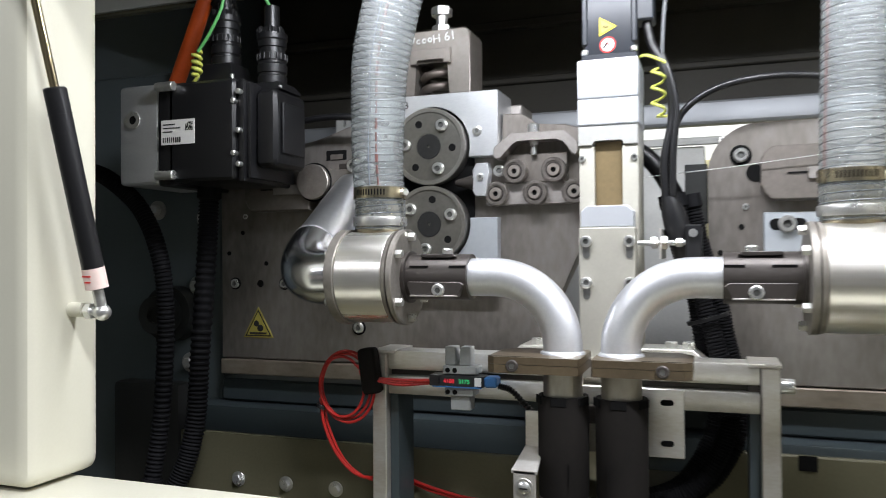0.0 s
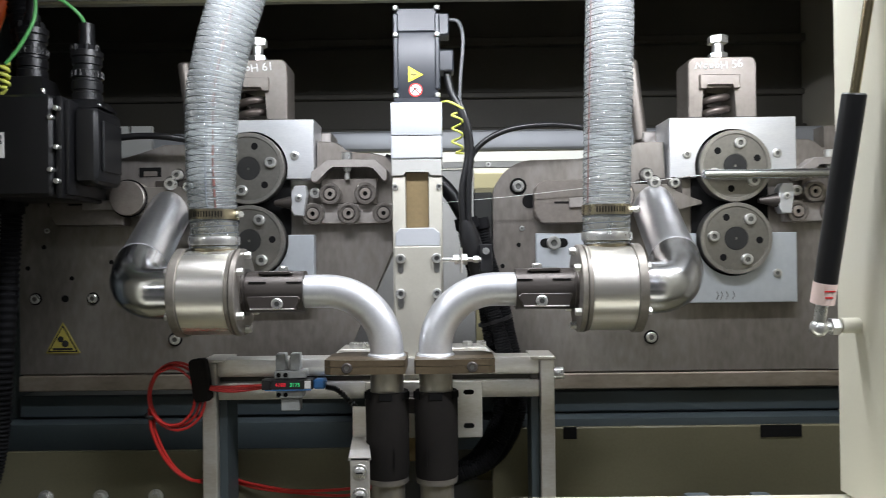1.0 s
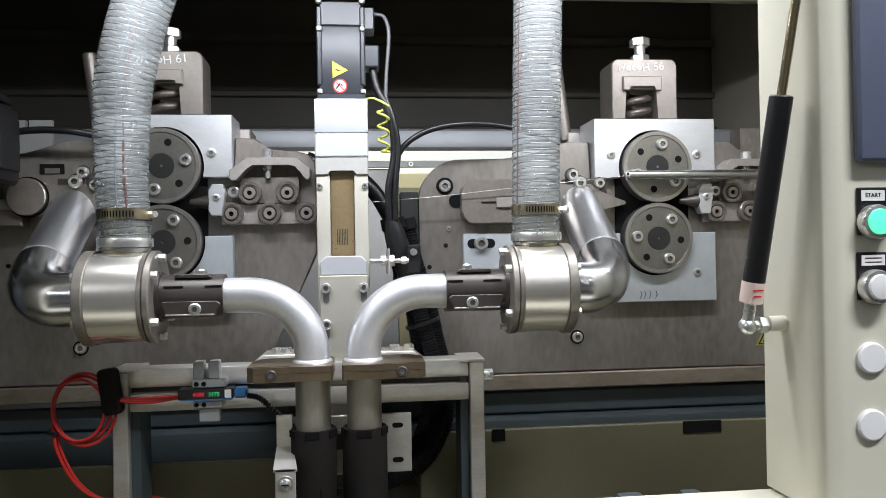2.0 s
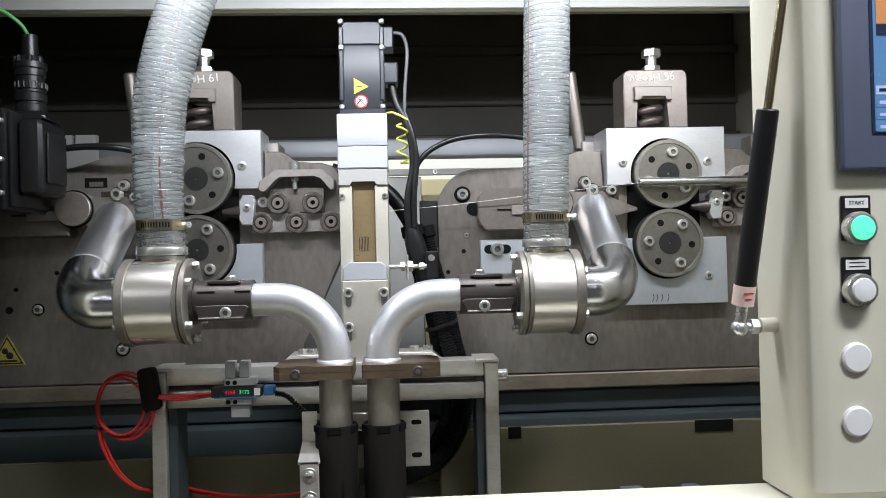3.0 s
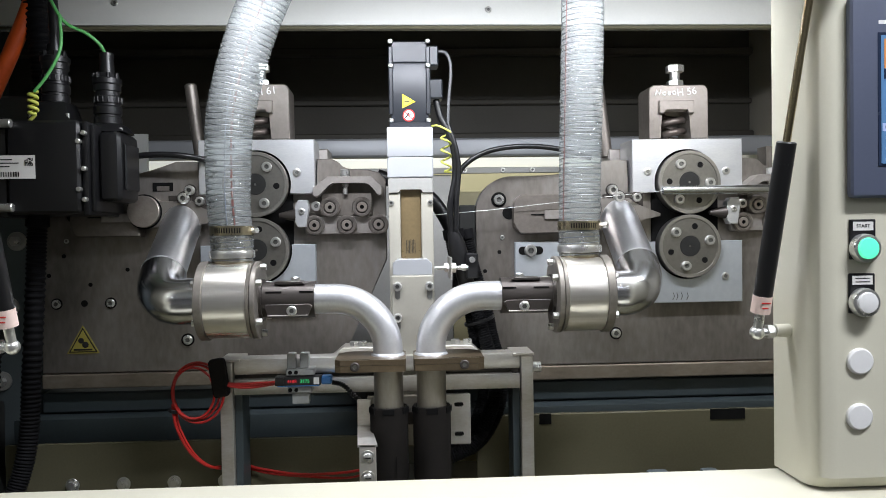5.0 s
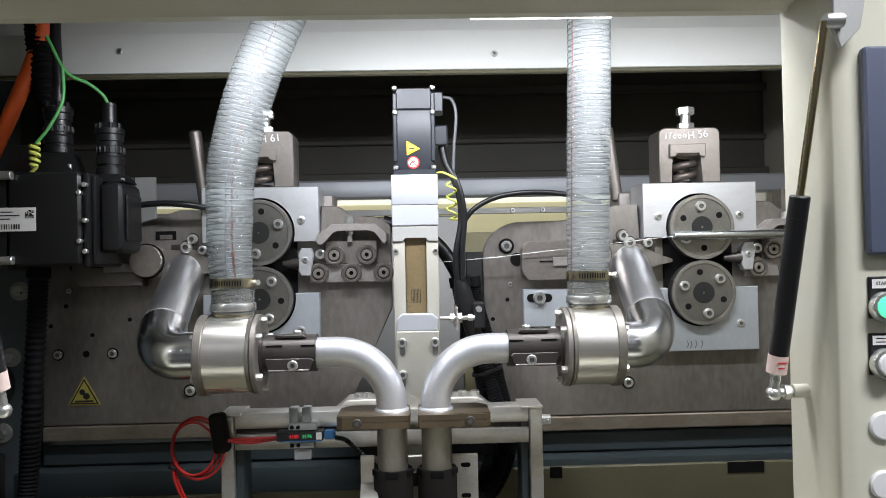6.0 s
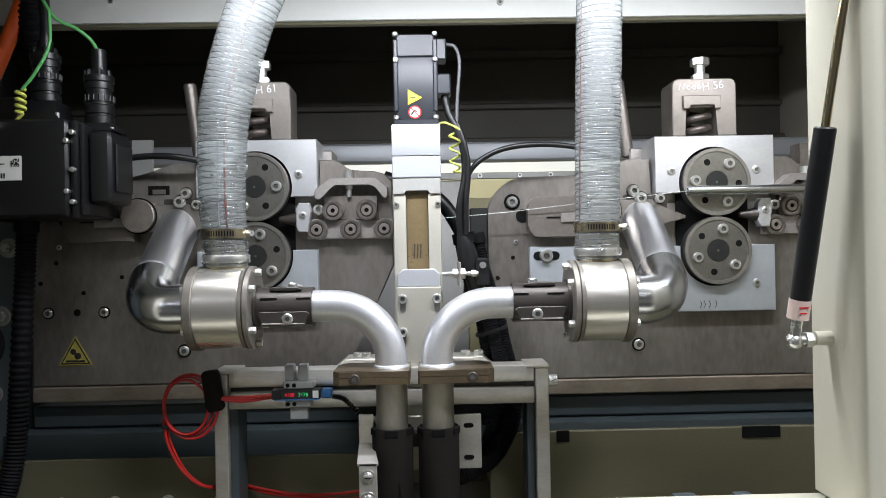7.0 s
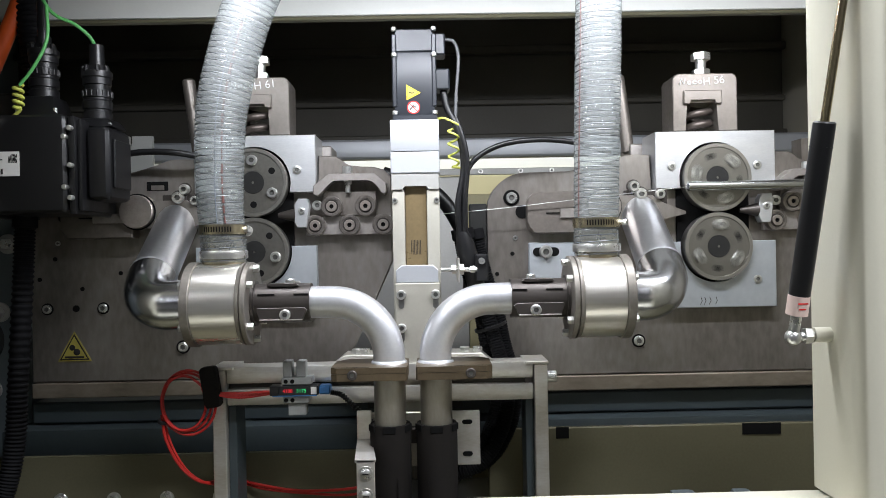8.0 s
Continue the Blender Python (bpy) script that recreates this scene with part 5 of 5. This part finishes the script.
cable("corrugated_conduit", "black corrugated conduit lying on the cabinet tray", [(-0.85, 0.90, 1.02), (-0.75, 0.90, 1.018), (-0.66, 0.91, 1.018), (-0.60, 0.95, 1.018)], 0.017, "conduit", 260, 30, "conduit")
cable("corrugated_conduit", "black corrugated conduit behind the motor", [(-0.70, 1.06, 1.98), (-0.69, 1.06, 1.85), (-0.68, 1.07, 1.72), (-0.70, 1.08, 1.62)], 0.019, "conduit", 300, 40, "conduit")
cable("cable_bundle", "black cable crossing behind the motor", [(-0.56, 1.04, 1.585), (-0.50, 1.04, 1.592), (-0.44, 1.04, 1.588), (-0.38, 1.08, 1.575)], 0.005, "black")

# gear drive in the dark corner
gd = thing("gear_case", "dark slate gear case with hub and bolts", "gear case", at=(-0.85, 1.1, 1.0))
part("wall", box(B(), -1.10, -0.715, 1.10, 1.16, 1.001, 1.70, 0.004), "slate_pale", gd)
part("hub", lathe(B(), (-0.80, 1.10, 1.30), (0, -1, 0), [(0, 0), (0, 0.045), (0.03, 0.045), (0.03, 0.03), (0.06, 0.03), (0.062, 0.028), (0.062, 0.012), (0.055, 0.012), (0.055, 0)], 36), "dark", gd)
for x, z in ((-0.84, 1.47), (-0.745, 1.455), (-0.83, 1.365), (-0.76, 1.345), (-0.775, 1.22)):
    part("washer", ring(B(), (x, 1.0998, z), (0, -1, 0), 0.006, 0.016, 0.004, 24, 0.0005), "mid_grey", gd)
    part("bolt", hexagon(B(), (x, 1.096, z), (0, -1, 0), 0.009, 0.010), "screw", gd)
part("cover", box(B(), -0.90, -0.77, 1.06, 1.0995, 1.02, 1.19, 0.01, 2), "dark", gd)
sw = thing("grey_bracket", "pale grey sheet bracket behind the motor", "bracket", at=(-0.71, 1.556, 1.5))
part("sheet", prism(B(), [(-0.742, 1.50), (-0.742, 1.694), (-0.725, 1.694), (-0.725, 1.672), (-0.718, 1.672), (-0.718, 1.694), (-0.674, 1.694), (-0.674, 1.50)], 1.550, 1.562, 0.0005), "white_paint", sw)

# ---- gas struts ----
def strut(side):
    X = lambda x: x if side > 0 else -0.226 - x
    t = thing("gas_strut", "black gas strut with bright rod and ball joint", "gas strut", "gas struts", (X(0.309), 0.635, 1.335))
    foot, t1, top = Vector((X(0.309), 0.635, 1.337)), Vector((X(0.3225), 0.590, 1.551)), Vector((X(0.3330), 0.552, 1.723))
    part("cylinder", cyl(B(), foot.lerp(t1, 0.11), t1, 0.0105, 28, 0.0015), "black", t)
    part("collar", cyl(B(), foot.lerp(t1, 0.885), foot.lerp(t1, 0.89), 0.0109, 28), "black", t)
    part("rod", cyl(B(), t1, top, 0.0042, 18), "gold_glint", t, "bright chrome rod, its gold reflection put into the colour")
    lb = part("label_band", cyl(B(), foot.lerp(t1, 0.112), foot.lerp(t1, 0.205), 0.0108, 28), "pink", t, "pale pink paper label")
    for k, (w, dz) in enumerate(((0.010, 0.165), (0.007, 0.138))):
        c = foot.lerp(t1, dz)
        part("text_bar", box(B(), c.x - w / 2, c.x + w / 2, c.y - 0.0112, c.y - 0.0107, c.z - 0.0007, c.z + 0.0007), "signred", lb)
    part("end_fitting", cyl(B(), foot, foot.lerp(t1, 0.11), 0.0055, 16, 0.001), "screw", t)
    b = B()
    bmesh.ops.create_uvsphere(b, u_segments=20, v_segments=12, radius=0.0085, matrix=Matrix.Translation(foot))
    for f in b.faces:
        f.smooth = True
    part("ball_joint", b, "screw", t)
    wall = X(0.3475)
    part("stud", cyl(B(), foot, (wall, 0.635, 1.339), 0.0045, 16), "screw", t)
    part("nut", hexagon(B(), (X(0.320), 0.635, 1.338), (side, 0, 0), 0.0085, 0.008), "screw", t)
    part("boss", cyl(B(), (X(0.330), 0.635, 1.339), (wall, 0.635, 1.339), 0.0075, 18), "cream", t)
    bk = part("top_bracket", prism(B(), [(X(0.352), 1.697), (X(0.372), 1.717), (X(0.388), 1.80), (X(0.345), 1.80), (X(0.345), 1.717)], 0.556, 0.562, 0.0005), "mid_grey", t)
    part("top_ball", cyl(B(), (X(0.3330), 0.552, 1.723), (X(0.352), 0.552, 1.723), 0.0075, 16, 0.001), "screw", t)
    if side < 0:
        t.location.y += 0.018
    return t


strut(1)
strut(-1)

# ---- control panel ----
PY = 0.575
hm = thing("touch_screen", "blue-grey bezelled touch screen showing a blue menu", "touch screen", at=(0.515, PY, 1.487))
part("bezel", box(B(), 0.379, 0.651, PY - 0.012, PY, 1.4875, 1.701, 0.006, 3), "hmi", hm)
part("screen_frame", box(B(), 0.408, 0.622, PY - 0.0128, PY - 0.0121, 1.521, 1.662), "screen_dark", hm)
scr = part("screen", box(B(), 0.411, 0.619, PY - 0.0134, PY - 0.0129, 1.524, 1.659), "screen_blue", hm)
part("banner", box(B(), 0.414, 0.616, PY - 0.0139, PY - 0.0135, 1.624, 1.655), "screen_orange", scr)
part("banner_text_bar", box(B(), 0.424, 0.50, PY - 0.0142, PY - 0.0140, 1.641, 1.650), "screen_pale", scr)
part("title_bar", box(B(), 0.414, 0.616, PY - 0.0139, PY - 0.0135, 1.613, 1.6235), "screen_dark", scr)
part("title_text_bar", box(B(), 0.424, 0.54, PY - 0.0142, PY - 0.0140, 1.6155, 1.6205), "screen_pale", scr)
for r in range(4):
    z = 1.562 - r * 0.0115
    part("menu_field", box(B(), 0.412, 0.446, PY - 0.0139, PY - 0.0135, z - 0.0042, z + 0.0042), "screen_pale" if r == 0 else "screen_blue", scr)
    part("menu_value", box(B(), 0.449, 0.470, PY - 0.0139, PY - 0.0135, z - 0.0042, z + 0.0042), "screen_pale", scr)
    part("menu_text_bar", box(B(), 0.415, 0.440, PY - 0.0142, PY - 0.0140, z - 0.0015, z + 0.0015), "screen_dark" if r == 0 else "screen_pale", scr)
part("maker_bar", box(B(), 0.409, 0.427, PY - 0.0124, PY - 0.0121, 1.671, 1.675), "chalk", hm)


def push_button(x, z, lens, label, words):
    t = thing("push_button", label, "button", "panel buttons", (x, PY, z))
    part("legend_plate", box(B(), x - 0.0145, x + 0.0145, PY - 0.003, PY, z - 0.012, z + 0.031, 0.001), "black", t)
    tag = part("legend", box(B(), x - 0.0112, x + 0.0112, PY - 0.0036, PY - 0.0031, z + 0.019, z + 0.0285), "paper", t)
    if words:
        letters("legend_text", words, (x, PY - 0.0038, z + 0.0238), 0.0052, "ink", tag)
    else:
        for k in range(2):
            part("text_bar", box(B(), x - 0.008, x + 0.008, PY - 0.0039, PY - 0.0037, z + 0.0215 + 0.0036 * k, z + 0.0225 + 0.0036 * k), "ink", tag)
    part("bezel", lathe(B(), (x, PY - 0.003, z), (0, -1, 0), [(0, 0.012), (0, 0.0155), (0.006, 0.0155), (0.009, 0.0145), (0.0095, 0.0115), (0.006, 0.0115)], 36), "screw", t, "chrome bezel")
    part("lens", lathe(B(), (x, PY - 0.006, z), (0, -1, 0), [(0, 0.0118), (0.007, 0.0115), (0.009, 0.0105), (0.0098, 0.006), (0.010, 0)], 32), lens, t)
    return t


push_button(0.3965, 1.4340, "led_green", "lit green start push button with chrome bezel", "START")
push_button(0.3955, 1.3760, "white", "white push button with chrome bezel", "")
st = push_button(0.4660, 1.4375, "black", "black stop push button with chrome bezel", "STOP")
part("ring_mark", ring(B(), (0.466, PY - 0.0158, 1.4375), (0, -1, 0), 0.004, 0.0055, 0.0005, 24, 0.0001), "chalk", st)
push_button(0.4655, 1.3760, "black", "black push button with chrome bezel", "")
for x, z in ((0.3935, 1.312), (0.3925, 1.252), (0.4625, 1.312), (0.462, 1.252)):
    bp = thing("blanking_plug", "round white plastic blanking plug on the panel", "plug", "blanking plugs", (x, PY, z))
    part("cap", lathe(B(), (x, PY, z), (0, -1, 0), [(0, 0), (0, 0.0145), (0.003, 0.0142), (0.0042, 0.0125), (0.0045, 0)], 36), "white", bp)


# catch on the sill
ct = thing("catch_plate", "small grey catch plate standing behind the sill", "catch", at=(0.245, 0.71, 1.0))
part("plate", box(B(), 0.205, 0.285, 0.72, 0.724, 1.001, 1.149, 0.001), "mid_grey", ct)
part("ear", box(B(), 0.203, 0.230, 0.70, 0.7198, 1.139, 1.157, 0.005, 2), "slate", ct)
part("ear", box(B(), 0.272, 0.293, 0.70, 0.7198, 1.139, 1.157, 0.005, 2), "slate", ct)


# ---- what moves ----
def motions():
    # carriage and sleeves: 0 is down, 1 is up, travel in metres
    travel = 0.037
    strokes = [(0.0, 1), (0.1, 0.8), (0.2, 0), (0.3, 0.9), (0.4, 0.85), (0.5, 0), (0.6, 0), (0.7, 1), (0.8, 0.6), (0.9, 0), (1.0, 1), (1.1, 0.95), (1.2, 0), (1.3, 0), (3.2, 0), (3.3, 0), (3.4, 1), (3.5, 1), (3.6, 0), (3.7, 0.9), (3.8, 0.8), (3.9, 0), (4.0, 0), (4.1, 1), (4.2, 0), (4.3, 0), (4.4, 1), (4.5, 0.7), (4.6, 0), (4.7, 0.9), (4.8, 0.8), (4.9, 0), (5.0, 0.2), (5.1, 1), (5.2, 0.3), (5.3, 0), (5.4, 1), (5.5, 0.5), (5.6, 0), (5.7, 0.8), (5.8, 0.6), (5.9, 0), (6.0, 0), (6.1, 1), (6.2, 0.9), (6.3, 0), (6.4, 1), (6.5, 0.9), (6.6, 0), (6.7, 0.5), (6.8, 1), (6.9, 0.3), (7.0, 0), (7.1, 0.95), (7.2, 1), (7.3, 0), (7.4, 0), (8.0, 0)]
    base = slide.matrix_basis.copy()
    walk(slide, [(t, Matrix.Translation((0, 0, travel * f)) @ base) for t, f in strokes])
    # rollers: the bearing of one screw at rest, and the times of the bursts that turn them on
    def spin(ob, x, z, first, bursts, upper, total):
        rows, bearing, before = [(0.0, first)], first, -1.0
        for centre, rest in bursts:
            turn = -(240 + (bearing - rest) % 120)
            for k in range(5):
                t = centre + (k - 2) / 30
                if 0.0 < t <= 8.0:
                    rows.append((t, bearing + turn * k / 4))
            bearing += turn
        if rows[-1][0] < 8.0:
            rows.append((8.0, rows[-1][1]))
        walk(ob, [(t, pose(x, 1.058, z, 0, 30 - a if upper else 30 - (total - a), 0)) for t, a in rows])

    left = [(0.17, 40), (0.5, 27), (0.82, 14), (3.4, 105), (3.9, 90), (4.2, 75), (4.55, 66), (4.9, 55), (5.2, 44), (5.87, 22), (6.2, 7), (6.6, 3), (6.87, 0), (7.6, 91)]
    right = [(0.25, 125), (0.58, 100), (0.9, 79), (3.37, 68), (3.6, 48), (3.87, 30), (4.27, 15), (4.6, 0), (4.93, 117), (5.27, 113), (5.63, 94), (6.3, 72), (6.63, 56), (8.0, 40)]
    spin(roller_lu, -0.3375, 1.5425, 55, left, True, 77)
    spin(roller_ll, -0.3375, 1.4345, 55, left, False, 77)
    spin(roller_ru, 0.388, 1.5375, 150, right, True, 134)
    spin(roller_rl, 0.388, 1.4295, 150, right, False, 134)

motions()
